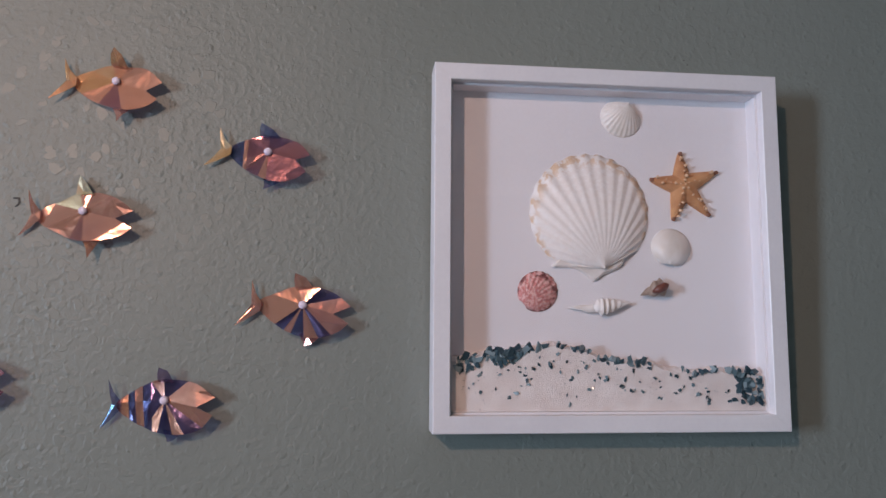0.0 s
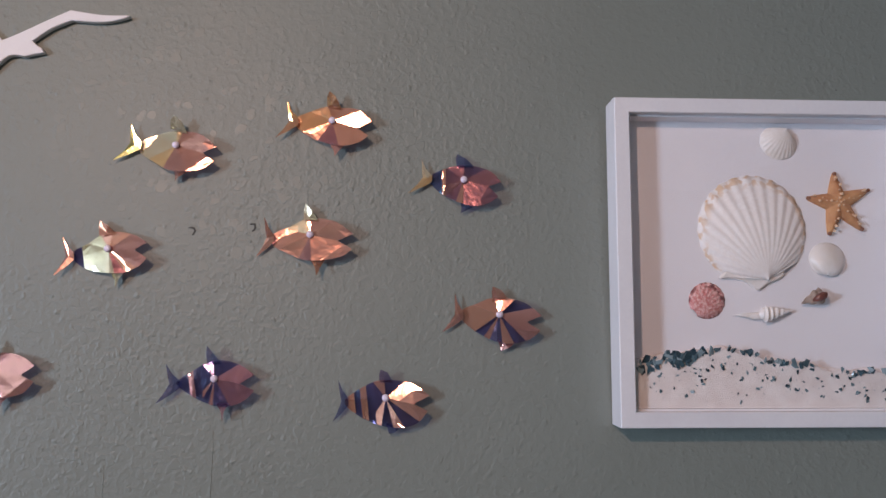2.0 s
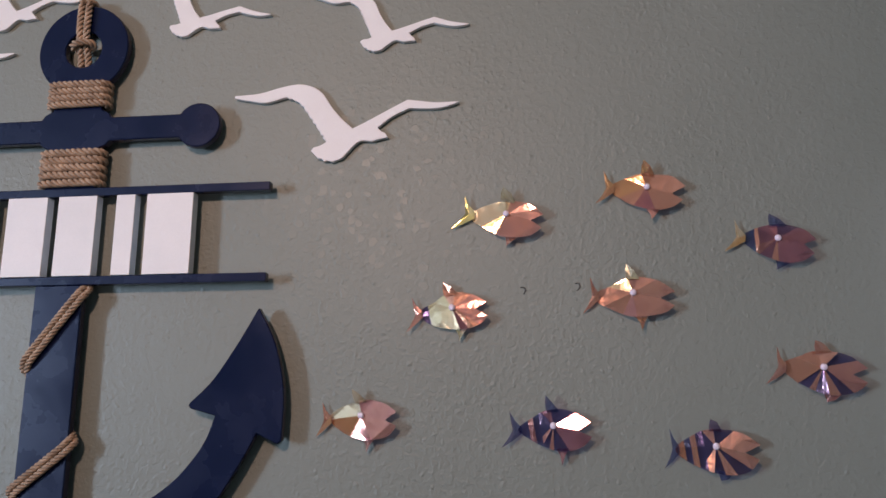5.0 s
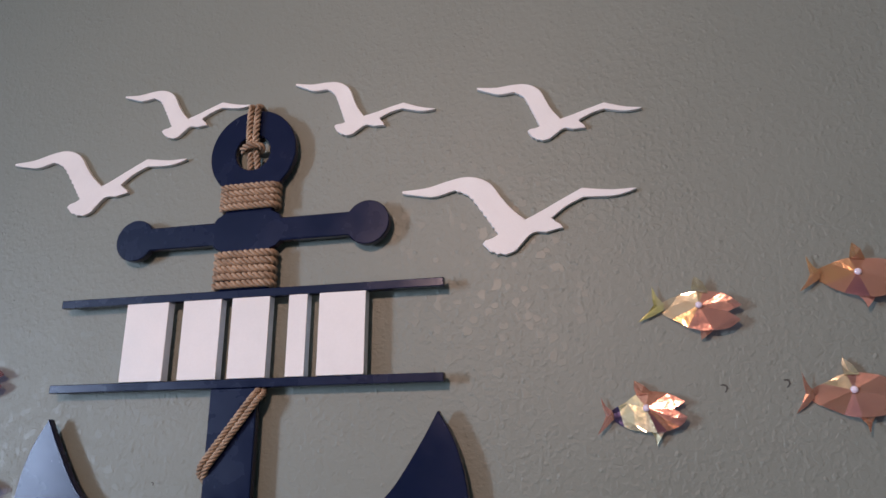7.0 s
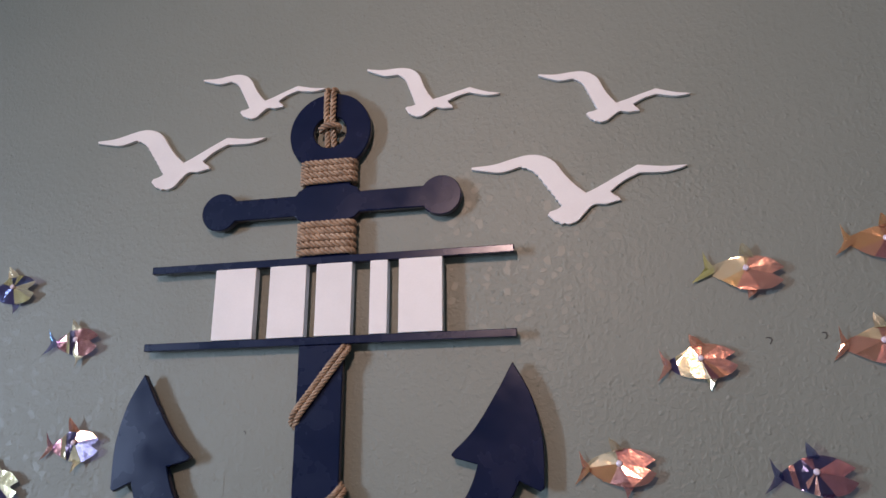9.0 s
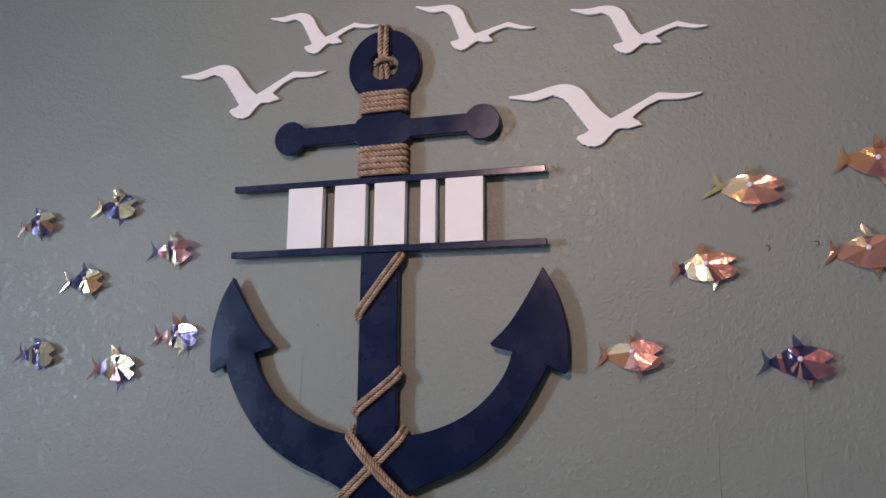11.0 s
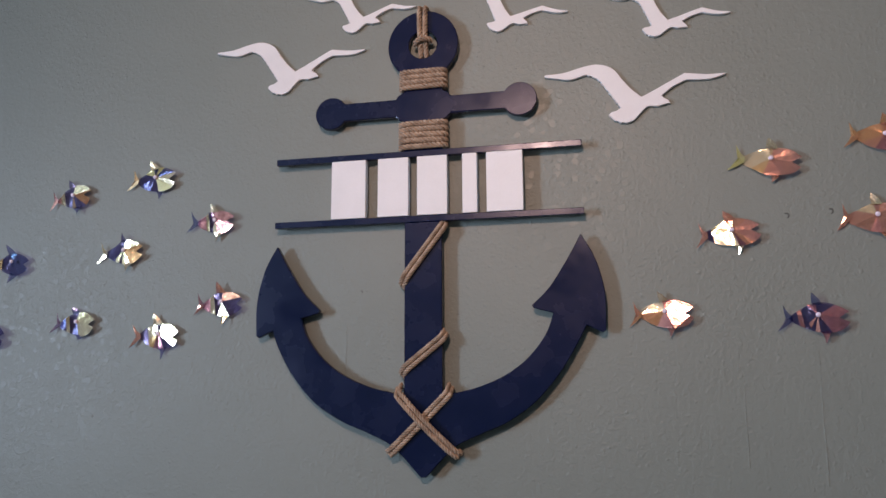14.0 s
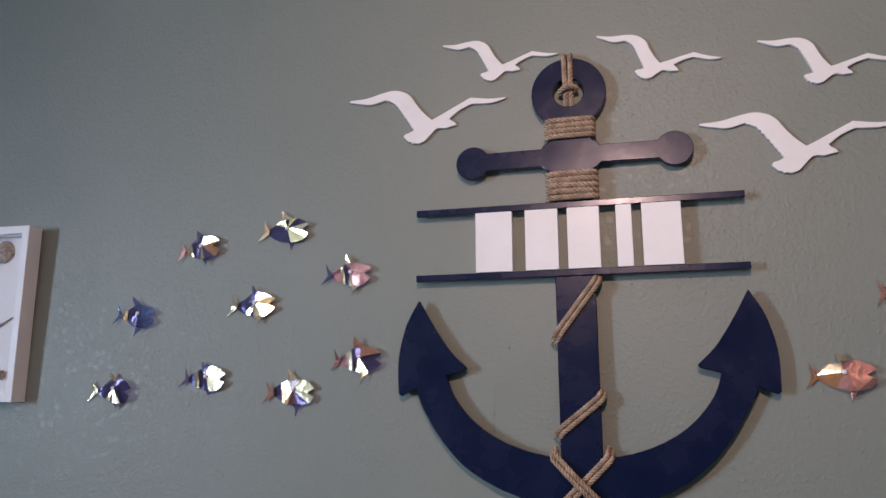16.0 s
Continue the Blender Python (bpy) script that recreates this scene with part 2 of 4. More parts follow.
TINT = dict(peach=(0.94, 0.50, 0.33), orange=(0.98, 0.46, 0.25), gold=(0.98, 0.62, 0.24), yellow=(0.90, 0.84, 0.26), rose=(0.66, 0.28, 0.25),
            purple=(0.13, 0.10, 0.155), navy=(0.04, 0.06, 0.14), teal=(0.05, 0.22, 0.29), pale=(0.96, 0.87, 0.60))
FILM = film("iridescent_film", ("teal", "navy", "purple", "rose", "peach", "orange", "gold", "pale", "yellow"))
STEEL = surface("pin_steel", (0.4, 0.4, 0.4), (0.5, 0.5, 0.5), 0.3, 1.0, bump=0)
PEARL = surface("lilac_pin_head", (0.72, 0.62, 0.76), (0.84, 0.76, 0.86), 0.25, big=200, bump=0)


# ---- building helpers ----
def mesh_of(name, verts, faces, material, smooth=False):
    me = bpy.data.meshes.new(name)
    me.from_pydata([tuple(v) for v in verts], [], faces)
    for m in material if isinstance(material, (list, tuple)) else [material]:
        me.materials.append(m)
    if smooth:
        me.polygons.foreach_set("use_smooth", [True] * len(me.polygons))
    me.update()
    return me


def part(name, me, parent, label="", m=None):
    ob = new(name, me)
    ob.parent = parent
    if m is not None:
        ob.matrix_basis = m
    return tagged(ob, label)


def thing(name, m, label, category, group="", kind=""):
    ob = new(name)
    ob.empty_display_size = 0.02
    ob.matrix_basis = m
    return tagged(ob, label, category, group, kind)


def box_mesh(name, lo, hi, material, bevel=0.0):
    bm = bmesh.new()
    bmesh.ops.create_cube(bm, size=1)
    for v in bm.verts:
        v.co = [lo[i] + (v.co[i] + 0.5) * (hi[i] - lo[i]) for i in range(3)]
    if bevel:
        bmesh.ops.bevel(bm, geom=list(bm.edges), offset=bevel, segments=2, affect="EDGES", profile=0.6)
    me = bpy.data.meshes.new(name)
    bm.to_mesh(me)
    bm.free()
    me.materials.append(material)
    return me


def curve_pts(ctrl, steps=6, closed=False):
    """A Catmull-Rom curve through (x, z) control points."""
    c = [Vector(p) for p in ctrl]
    n, out = len(c), []
    for i in range(n if closed else n - 1):
        p0, p1 = c[(i - 1) % n] if closed or i else c[0], c[i]
        p2 = c[(i + 1) % n]
        p3 = c[(i + 2) % n] if closed or i + 2 < n else c[-1]
        for k in range(steps):
            s = k / steps
            out.append(0.5 * ((2 * p1) + (p2 - p0) * s + (2 * p0 - 5 * p1 + 4 * p2 - p3) * s * s + (3 * p1 - p0 - 3 * p2 + p3) * s ** 3))
    if not closed:
        out.append(c[-1])
    return [tuple(p) for p in out]


def inset_loop(loop, d):
    n, out = len(loop), []
    area = sum(loop[i][0] * loop[(i + 1) % n][1] - loop[(i + 1) % n][0] * loop[i][1] for i in range(n))
    s = 1 if area > 0 else -1
    for i in range(n):
        a, b, c = Vector(loop[i - 1]), Vector(loop[i]), Vector(loop[(i + 1) % n])
        e1, e2 = (b - a).normalized(), (c - b).normalized()
        nn = Vector((-e1.y - e2.y, e1.x + e2.x)) * s
        if nn.length < 1e-6:
            nn = Vector((-e1.y, e1.x)) * s
        nn.normalize()
        k = max(0.45, nn.dot(Vector((-e1.y, e1.x)) * s))
        out.append(tuple(b + nn * (d / k)))
    return out


def slab(name, loops, y_back, y_front, material, bevel=0.0008):
    """A board cut to the outline loops[0], with holes loops[1:]; the front (towards -y) has eased edges."""
    from mathutils.geometry import tessellate_polygon
    verts, faces, front, back, eased = [], [], [], [], []
    for k, lp in enumerate(loops):
        ins = inset_loop(lp, bevel if k == 0 else -bevel)
        eased.append(ins)
        n, b0 = len(lp), len(verts)
        verts += [(x, y_back, z) for x, z in lp] + [(x, y_front + bevel, z) for x, z in lp] + [(x, y_front, z) for x, z in ins]
        for i in range(n):
            j = (i + 1) % n
            for a in (0, n):
                faces.append((b0 + a + i, b0 + a + j, b0 + a + n + j, b0 + a + n + i))
        front += [b0 + 2 * n + i for i in range(n)]
        back += [b0 + i for i in range(n)]
    tri = tessellate_polygon([[Vector((x, z, 0)) for x, z in lp] for lp in loops])
    face = tessellate_polygon([[Vector((x, z, 0)) for x, z in lp] for lp in eased])
    faces += [tuple(front[i] for i in t) for t in face] + [tuple(back[i] for i in t) for t in tri]
    bm = bmesh.new()
    bv = [bm.verts.new(v) for v in verts]
    for f in faces:
        try:
            bm.faces.new([bv[i] for i in f])
        except ValueError:
            pass
    bmesh.ops.recalc_face_normals(bm, faces=bm.faces)
    me = bpy.data.meshes.new(name)
    bm.to_mesh(me)
    bm.free()
    me.materials.append(material)
    return me


def arc(cx, cz, r, a0, a1, n):
    return [(cx + r * math.cos(radians(a0 + (a1 - a0) * i / n)), cz + r * math.sin(radians(a0 + (a1 - a0) * i / n))) for i in range(n + 1)]


def tube(path, radius, sides, closed=False):
    """Verts and faces of a tube along 3D points; radius may be a function of 0..1."""
    pts = [Vector(p) for p in path]
    n, verts, faces = len(pts), [], []
    up = Vector((0.13, 0.31, 0.94))
    for i, p in enumerate(pts):
        d = (pts[(i + 1) % n] - pts[i - 1]) if closed else (pts[min(i + 1, n - 1)] - pts[max(i - 1, 0)])
        d.normalize()
        u = d.cross(up)
        if u.length < 0.05:
            u = d.cross(Vector((1, 0, 0)))
        u.normalize()
        v = d.cross(u)
        r = radius(i / max(1, n - 1)) if callable(radius) else radius
        for k in range(sides):
            a = 2 * math.pi * k / sides
            verts.append(p + (u * math.cos(a) + v * math.sin(a)) * r)
    for i in range(n if closed else n - 1):
        for k in range(sides):
            a, b = i * sides + k, i * sides + (k + 1) % sides
            c, d2 = ((i + 1) % n) * sides + (k + 1) % sides, ((i + 1) % n) * sides + k
            faces.append((a, b, c, d2))
    if not closed:
        faces += [tuple(range(sides)), tuple(range((n - 1) * sides, n * sides))]
    return verts, faces


def resample(path, step, closed=False):
    pts = [Vector(p) for p in path] + ([Vector(path[0])] if closed else [])
    out, carry = [], 0.0
    for a, b in zip(pts, pts[1:]):
        L = (b - a).length
        s = carry
        while s < L:
            out.append(a.lerp(b, s / L))
            s += step
        carry = s - L
    if not closed:
        out.append(pts[-1])
    return out


def rope_mesh(name, path, dia, closed=False, pitch=2.4, seed=0):
    """Three-strand laid rope along 3D points."""
    rng = random.Random(seed)
    pts = resample(path, dia * 0.16, closed)
    n, verts, faces = len(pts), [], []
    turns = n * dia * 0.16 / (dia * pitch)
    if closed:
        turns = round(turns)
    for s in range(3):
        line = []
        for i, p in enumerate(pts):
            d = (pts[(i + 1) % n] - pts[i - 1]) if closed else (pts[min(i + 1, n - 1)] - pts[max(i - 1, 0)])
            d.normalize()
            u = d.cross(Vector((0.13, 0.31, 0.94)))
            if u.length < 0.05:
                u = d.cross(Vector((1, 0, 0)))
            u.normalize()
            a = 2 * math.pi * (turns * i / n + s / 3)
            w = 0.290 + 0.012 * math.sin(i * 0.37 + s) + rng.uniform(-0.006, 0.006)
            line.append(p + (u * math.cos(a) + d.cross(u) * math.sin(a)) * dia * w)
        v, f = tube(line, dia * 0.218, 8, closed)
        o = len(verts)
        verts += v
        faces += [tuple(o + k for k in q) for q in f]
    return mesh_of(name, verts, faces, ROPE, True)


# ---- the room ----
def structure(name, me, label, category):
    return tagged(new(name, me), label, category, "", "structure")


T = 0.12
structure("wall_north", box_mesh("wall_north", (X0 - T, 0, -0.1), (X1 + T, T, H + 0.1), WALL), "grey-green painted wall with a sprayed drywall texture", "wall")
structure("wall_east", box_mesh("wall_east", (X1, Y1, 0), (X1 + T, -0.002, H), WALL), "plain grey-green painted side wall", "wall")
structure("wall_south", box_mesh("wall_south", (X0 - T, Y1 - T, 0), (X1 + T, Y1, H), WALL), "plain grey-green painted wall across the room", "wall")
structure("floor", box_mesh("floor", (X0 - T, Y1 - T, -0.1), (X1 + T, -0.002, 0), CARPET), "plain beige carpet floor of the room", "floor")
structure("ceiling", box_mesh("ceiling", (X0 - T, Y1 - T, H), (X1 + T, -0.002, H + 0.1), CEIL), "plain white painted ceiling of the room", "ceiling")


def window_wall():
    y0, y1, z0, z1 = WIN["y0"], WIN["y1"], WIN["z0"], WIN["z1"]
    bm = bmesh.new()
    for lo, hi in (((Y1, 0), (y0, H)), ((y1, 0), (-0.002, H)), ((y0, 0), (y1, z0)), ((y0, z1), (y1, H))):
        r = bmesh.ops.create_cube(bm, size=1)
        for v in r["verts"]:
            v.co = (X0 - T / 2 + v.co.x * T, lo[0] + (v.co.y + 0.5) * (hi[0] - lo[0]), lo[1] + (v.co.z + 0.5) * (hi[1] - lo[1]))
    me = bpy.data.meshes.new("wall_west")
    bm.to_mesh(me)
    bm.free()
    me.materials.append(WALL)
    structure("wall_west", me, "plain grey-green painted wall with a window opening", "wall")
    win = structure("window_1", box_mesh("window_1", (X0 - 0.03, y0 - 0.05, z0 - 0.03), (X0 + 0.05, y1 + 0.05, z0), TRIM, 0.004), "plain white painted window trim", "window")
    for nm, lo, hi in (("window_frame", (y0 - 0.05, z0), (y0, z1)), ("window_frame", (y1, z0), (y1 + 0.05, z1)), ("window_frame", (y0 - 0.05, z1), (y1 + 0.05, z1 + 0.05))):
        part(nm, box_mesh(nm, (X0 + 0.001, lo[0], lo[1]), (X0 + 0.018, hi[0], hi[1]), TRIM, 0.003), win)


window_wall()


def ceiling_lamp():
    # the fixture is unseen; canopy, stem and cup are made up
    lamp = thing("ceiling_spotlight", pose(LAMP[0], LAMP[1], H), "unseen lit warm ceiling lamp, given a spotlight form turned towards the wall", "lamp")
    v, f = [], []
    prof = [(0.0005, 0.0), (0.055, 0.0), (0.058, -0.006), (0.055, -0.020), (0.0005, -0.022)]
    for r, z in prof:
        v += [(r * math.cos(a * math.pi / 16), r * math.sin(a * math.pi / 16), z) for a in range(32)]
    for k in range(len(prof) - 1):
        f += [(k * 32 + i, k * 32 + (i + 1) % 32, (k + 1) * 32 + (i + 1) % 32, (k + 1) * 32 + i) for i in range(32)]
    part("canopy", mesh_of("canopy", v, f, TRIM, True), lamp)
    v, f = tube([(0, 0, -0.02), (0, -0.03, -0.06), (0, -0.06, -0.10), (0, -0.07, -0.145)], 0.007, 12)
    part("stem", mesh_of("stem", v, f, TRIM, True), lamp)
    # open cup behind the bulb, added to go with the spot cone
    ax = (Vector((-0.42, 0.0, 1.32)) - Vector(LAMP)).normalized()
    o = Vector((0, 0, LAMP[2] - H))
    u = ax.cross(Vector((1, 0, 0))).normalized()
    w = ax.cross(u)
    v, f = [], []
    prof = [(-0.11, 0.004), (-0.11, 0.035), (-0.085, 0.050), (0.0, 0.085), (0.0, 0.082), (-0.083, 0.047), (-0.10, 0.004)]
    for d, r in prof:
        v += [o + ax * d + (u * math.cos(a * math.pi / 16) + w * math.sin(a * math.pi / 16)) * r for a in range(32)]
    for k in range(len(prof) - 1):
        f += [(k * 32 + i, k * 32 + (i + 1) % 32, (k + 1) * 32 + (i + 1) % 32, (k + 1) * 32 + i) for i in range(32)]
    part("cup", mesh_of("cup", v, f, TRIM, True), lamp)


ceiling_lamp()


# ---- seagulls ----
def gull_outline():
    """One wing tip at (0, 0), the other at (1, 0); beak, tail and ragged trailing feathers."""
    top = curve_pts([(0, 0), (0.11, 0.014), (0.21, 0.046), (0.285, 0.062), (0.35, 0.052), (0.40, 0.022), (0.445, -0.036), (0.495, -0.09), (0.55, -0.134)], 5)
    right = curve_pts([(0.55, -0.134), (0.61, -0.1), (0.69, -0.05), (0.78, 0.004)], 4)[1:] + curve_pts([(0.78, 0.004), (0.9, -0.005), (1.0, 0.0), (0.915, -0.032), (0.79, -0.036)], 5)[1:]
    under = curve_pts([(0.79, -0.036), (0.72, -0.075), (0.66, -0.128)], 4)[1:] + [(0.675, -0.142), (0.695, -0.152), (0.708, -0.17), (0.675, -0.178), (0.64, -0.19)]
    body = curve_pts([(0.64, -0.19), (0.585, -0.192), (0.54, -0.24), (0.515, -0.27), (0.475, -0.288)], 4)[1:]
    tail = [(0.455, -0.283), (0.44, -0.288), (0.425, -0.276), (0.41, -0.276), (0.395, -0.262), (0.375, -0.243), (0.385, -0.226), (0.415, -0.216), (0.438, -0.2)]
    edge, ctrl = [], curve_pts([(0.438, -0.2), (0.405, -0.155), (0.355, -0.09), (0.30, -0.026), (0.235, 0.0)], 6)[1:]
    for i, (x, z) in enumerate(ctrl):
        edge.append((x + 0.0034 * math.sin(2.6 * i), z + 0.0026 * math.sin(2.6 * i + 0.5)))
    wing = curve_pts([ctrl[-1], (0.15, -0.028), (0.07, -0.022), (0.0, -0.012)], 5)[1:]
    return top + right + under + body + tail + edge + wing


GULL = gull_outline()


def seagull(left, right, label):
    (x0, z0), (x1, z1) = left, right
    L, a = math.hypot(x1 - x0, z1 - z0), math.degrees(math.atan2(z1 - z0, x1 - x0))
    loop = [(x * L, z * L) for x, z in GULL]
    ob = new("seagull_cutout", slab("seagull_cutout", [loop], -0.0012, -0.0064, GULL_WHITE, 0.0006))
    ob.matrix_basis = pose(x0, 0, z0, 0, -a, 0)
    return tagged(ob, label, "wall decoration", "flock of seagulls")


seagull((-0.465, 1.887), (-0.197, 1.869), "large white painted wooden seagull cutout on the wall")
seagull((-1.028, 1.975), (-0.759, 1.957), "large white painted wooden seagull cutout on the wall")
seagull((-0.865, 2.060), (-0.673, 2.025), "small white seagull cutout above the anchor ring")
seagull((-0.612, 2.048), (-0.426, 1.991), "small white seagull cutout tilted with one wing down")
seagull((-0.374, 2.013), (-0.185, 1.965), "small white seagull cutout tilted with one wing down")


# ---- the anchor sign ----
YB, YF = -0.0105, -0.019


def anchor_sign():
    A = thing("anchor_sign", pose(-0.6515, -0.002, 1.275, -0.3, -0.6, 0), "navy painted wooden anchor sign wound with jute rope", "wall sign")
    # upper board: ring, neck, stock with round ends
    rc, R = 0.676, 0.058
    nx, bx, sh, br, bxc = 0.0312, 0.045, 0.0145, 0.027, 0.154
    zc = 0.5715
    a0 = math.degrees(math.asin(nx / R))
    ring = arc(0, rc, R, -90 + a0, 270 - a0, 48)
    ball = math.degrees(math.asin(sh / br))
    left = [(-nx, 0.602), (-nx, 0.597), (-bx + 0.004, 0.592), (-bx, 0.586), (-bx, zc + sh)]
    left += arc(-bxc, zc, br, ball, 360 - ball, 28)
    left += [(-bx, zc - sh), (-bx, 0.557), (-bx + 0.006, 0.551), (-nx, 0.548), (-nx, 0.4985)]
    right = [(-x, z) for x, z in reversed(left)]
    hole = arc(0, rc, 0.0235, 0, 360 - 12, 29)
    part("upper_board", slab("upper_board", [ring + left + right, hole], YB, YF, NAVY, 0.0010), A)
    # lower board: shank, curved arms, barbed flukes
    def half(arm_ctrl, f):
        outer = curve_pts([(0.240, 0.3535), (0.260, 0.315), (0.2715, 0.265), (0.2710, 0.212)], 6)
        barb = [(0.2665, 0.2085), (0.2435, 0.2195)]
        arm = curve_pts([(0.2435, 0.2195)] + arm_ctrl + [(0.004, 0.001)], 6)[1:]
        inner = curve_pts([(0.0295, 0.121), (0.040, 0.1215), (0.0825, 0.131), (0.1245, 0.149), (0.158, 0.174), (0.184, 0.207), (0.196, 0.238)], 6)
        fluke = [(0.168, 0.2455), (0.165, 0.249)] + curve_pts([(0.167, 0.252), (0.192, 0.277), (0.219, 0.318), (0.2385, 0.3525)], 6)
        return [(x * (f if x > 0.1 else 1), z) for x, z in [(0.0295, 0.3835)] + inner + fluke + outer + barb + arm]

    # cut by hand: one arm is a little slimmer than the other
    slim = half([(0.2285, 0.191), (0.2025, 0.150), (0.167, 0.110), (0.126, 0.081), (0.085, 0.063), (0.047, 0.044)], 1.0)
    full = half([(0.232, 0.190), (0.2075, 0.149), (0.172, 0.109), (0.128, 0.081), (0.085, 0.063), (0.047, 0.044)], 1.007)
    loop = slim + [(-x, z) for x, z in reversed(full)]
    part("lower_board", slab("lower_board", [loop], YB, YF, NAVY, 0.0010), A)
    for z in (0.4935, 0.3885):
        part("rail", box_mesh("rail", (-0.246, YF - 0.0015, z - 0.005), (0.246, YB, z + 0.005), NAVY, 0.0009), A)
    # blocks behind the boards that hold the sign off the wall
    for z0, z1, back in ((0.545, 0.59, -0.0012), (0.23, 0.30, 0.0003)):
        part("spacer", box_mesh("spacer", (-0.018, YB + 0.0002, z0), (0.018, back, z1), NAVY, 0.001), A)
    # five plain bars between the rails
    for xm, wd in ((-0.1215, 0.057), (-0.048, 0.050), (0.015, 0.048), (0.0745, 0.023), (0.1285, 0.056)):
        part("letter_bar", box_mesh("letter_bar", (xm - wd / 2, -0.0222, 0.3938), (xm + wd / 2, -0.0095, 0.4882), LETTER_WHITE, 0.0008), A, "plain white painted bar")

    # rope turns round the neck
    def turn(z, d, seed):
        rng = random.Random(seed)
        hx, y0, y1 = nx + d / 2, YF - d / 2, YB + d / 2
        pts, tilt, sag = [], rng.uniform(-0.0006, 0.0010), rng.uniform(-0.0004, 0.0004)
        for k in range(64):
            a = 2 * math.pi * k / 64
            c, s = math.cos(a), math.sin(a)
            x = math.copysign(abs(c) ** 0.35, c) * hx
            y = (y0 + y1) / 2 + math.copysign(abs(s) ** 0.45, s) * (y1 - y0) / 2
            pts.append((x, y, z + tilt * x / hx + sag * s))
        part("rope_turn", rope_mesh("rope_turn", pts, d, True, 2.2, seed), A, "jute rope turn")

    for k in range(4):
        turn(0.6030 + 0.0086 * k, 0.0091, 10 + k)
    for k in range(5):
        turn(0.5042 + 0.0094 * k, 0.0098, 30 + k)

    # rope spiralling down the shank: two lines side by side
    d = 0.0078
    yf, yb = YF - d / 2, YB + d / 2 + 0.0002

    def side_by_side(ctrl, i0, i1, seed, name, label):
        a, b = Vector(ctrl[i0]), Vector(ctrl[i1])
        dr = (b - a).normalized()
        for o in (-0.5, 0.5):
            side = Vector((-dr.z, 0, dr.x)) * d * o * 0.98
            pp, c2 = [Vector(p) + side for p in ctrl], []
            for q, e in zip(pp, pp[1:]):
                c2 += [q.lerp(e, k / 6) for k in range(6)]
            c2.append(pp[-1])
            sm = [c2[0]] + [(c2[i - 1] + c2[i] * 2 + c2[i + 1]) / 4 for i in range(1, len(c2) - 1)] + [c2[-1]]
            part(name, rope_mesh(name, sm, d, False, 2.2, seed + int(o * 2)), A, label)

    side_by_side([(0.004, yb, 0.425), (0.026, yb, 0.397), (0.0330, (yf + yb) / 2, 0.380), (0.029, yf, 0.371), (-0.028, yf, 0.297), (-0.0335, (yf + yb) / 2, 0.287), (-0.028, yb, 0.278)], 3, 4, 50, "rope_winding", "jute rope")
    side_by_side([(0.024, yb, 0.221), (0.0335, (yf + yb) / 2, 0.212), (0.029, yf, 0.203), (-0.028, yf, 0.158), (-0.0335, (yf + yb) / 2, 0.150), (-0.028, yb, 0.143)], 2, 3, 60, "rope_winding", "jute rope")
    y2 = yf - d * 0.85

    side_by_side([(0.0400, yb, 0.133), (0.0385, yf, 0.121), (-0.044, yf, 0.041), (-0.0535, yf + 0.006, 0.0345), (-0.050, yb, 0.036)], 1, 2, 70, "rope_lashing", "crossed jute rope")
    side_by_side([(-0.0400, yb, 0.133), (-0.0385, yf, 0.121), (-0.014, y2, 0.096), (0.016, y2, 0.066), (0.044, yf, 0.039), (0.0535, yf + 0.006, 0.0325), (0.050, yb, 0.036)], 1, 4, 80, "rope_lashing", "crossed jute rope")
    # hanging loop and its knot in the ring
    for x in (-0.0048, 0.0048):
        part("hanging_rope", rope_mesh("hanging_rope", [(x, yb, 0.724), (x, yb, 0.737), (x, -0.013, 0.7405), (x, yf, 0.737), (x, yf, 0.727), (x * 0.95, yf, 0.70), (x * 0.8, yf + 0.003, 0.682), (x * 0.9, -0.014, 0.667), (x * 1.1, -0.012, 0.6525)], 0.0088, False, 2.2, 90 + int(x * 1000)), A, "doubled jute rope")
    pts = []
    for k in range(40):
        a = 2 * math.pi * k / 40
        pts.append((0.0125 * math.cos(a), -0.0195 + 0.0085 * math.sin(a), 0.680 + 0.0022 * math.cos(a + 0.6)))
    part("knot", rope_mesh("knot", pts, 0.0088, True, 2.2, 99), A, "jute rope knot")
    return A


anchor_sign()


# ---- foil fish ----
RG, LG = "foil fish beside the framed shells", "foil fish beside the other frame"
BODY = [(0.44, 0.015), (0.285, -0.055), (0.43, -0.135), (0.33, -0.225), (0.16, -0.270), (-0.02, -0.255), (-0.20, -0.190), (-0.37, -0.085), (-0.37, 0.005),
        (-0.22, 0.095), (-0.08, 0.155), (0.09, 0.168), (0.29, 0.125)]


def sheet(name, verts, faces, mat, phase, thick=0.00025):
    """Foil: the given faces and a back a hair behind them."""
    n = len(verts)
    v = list(verts) + [(x, y + thick, z) for x, y, z in verts]
    count = {}
    for f in faces:
        for a, b in zip(f, f[1:] + f[:1]):
            count[(a, b)] = count.get((a, b), 0) + 1
    rim = [(a, b) for (a, b) in count if (b, a) not in count]
    fs = list(faces) + [tuple(n + i for i in reversed(f)) for f in faces] + [(b, a, n + a, n + b) for a, b in rim]
    me = mesh_of(name, v, fs, mat)
    me.polygons.foreach_set("use_smooth", [False] * (2 * len(faces) + len(rim)))
    # one tint for each face, front and back; the cut edge takes the first
    at = me.attributes.new("phase", "FLOAT", "FACE")
    at.data.foreach_set("value", [p - 0.05 for p in phase] * 2 + [phase[0] - 0.05] * len(rim))
    return me


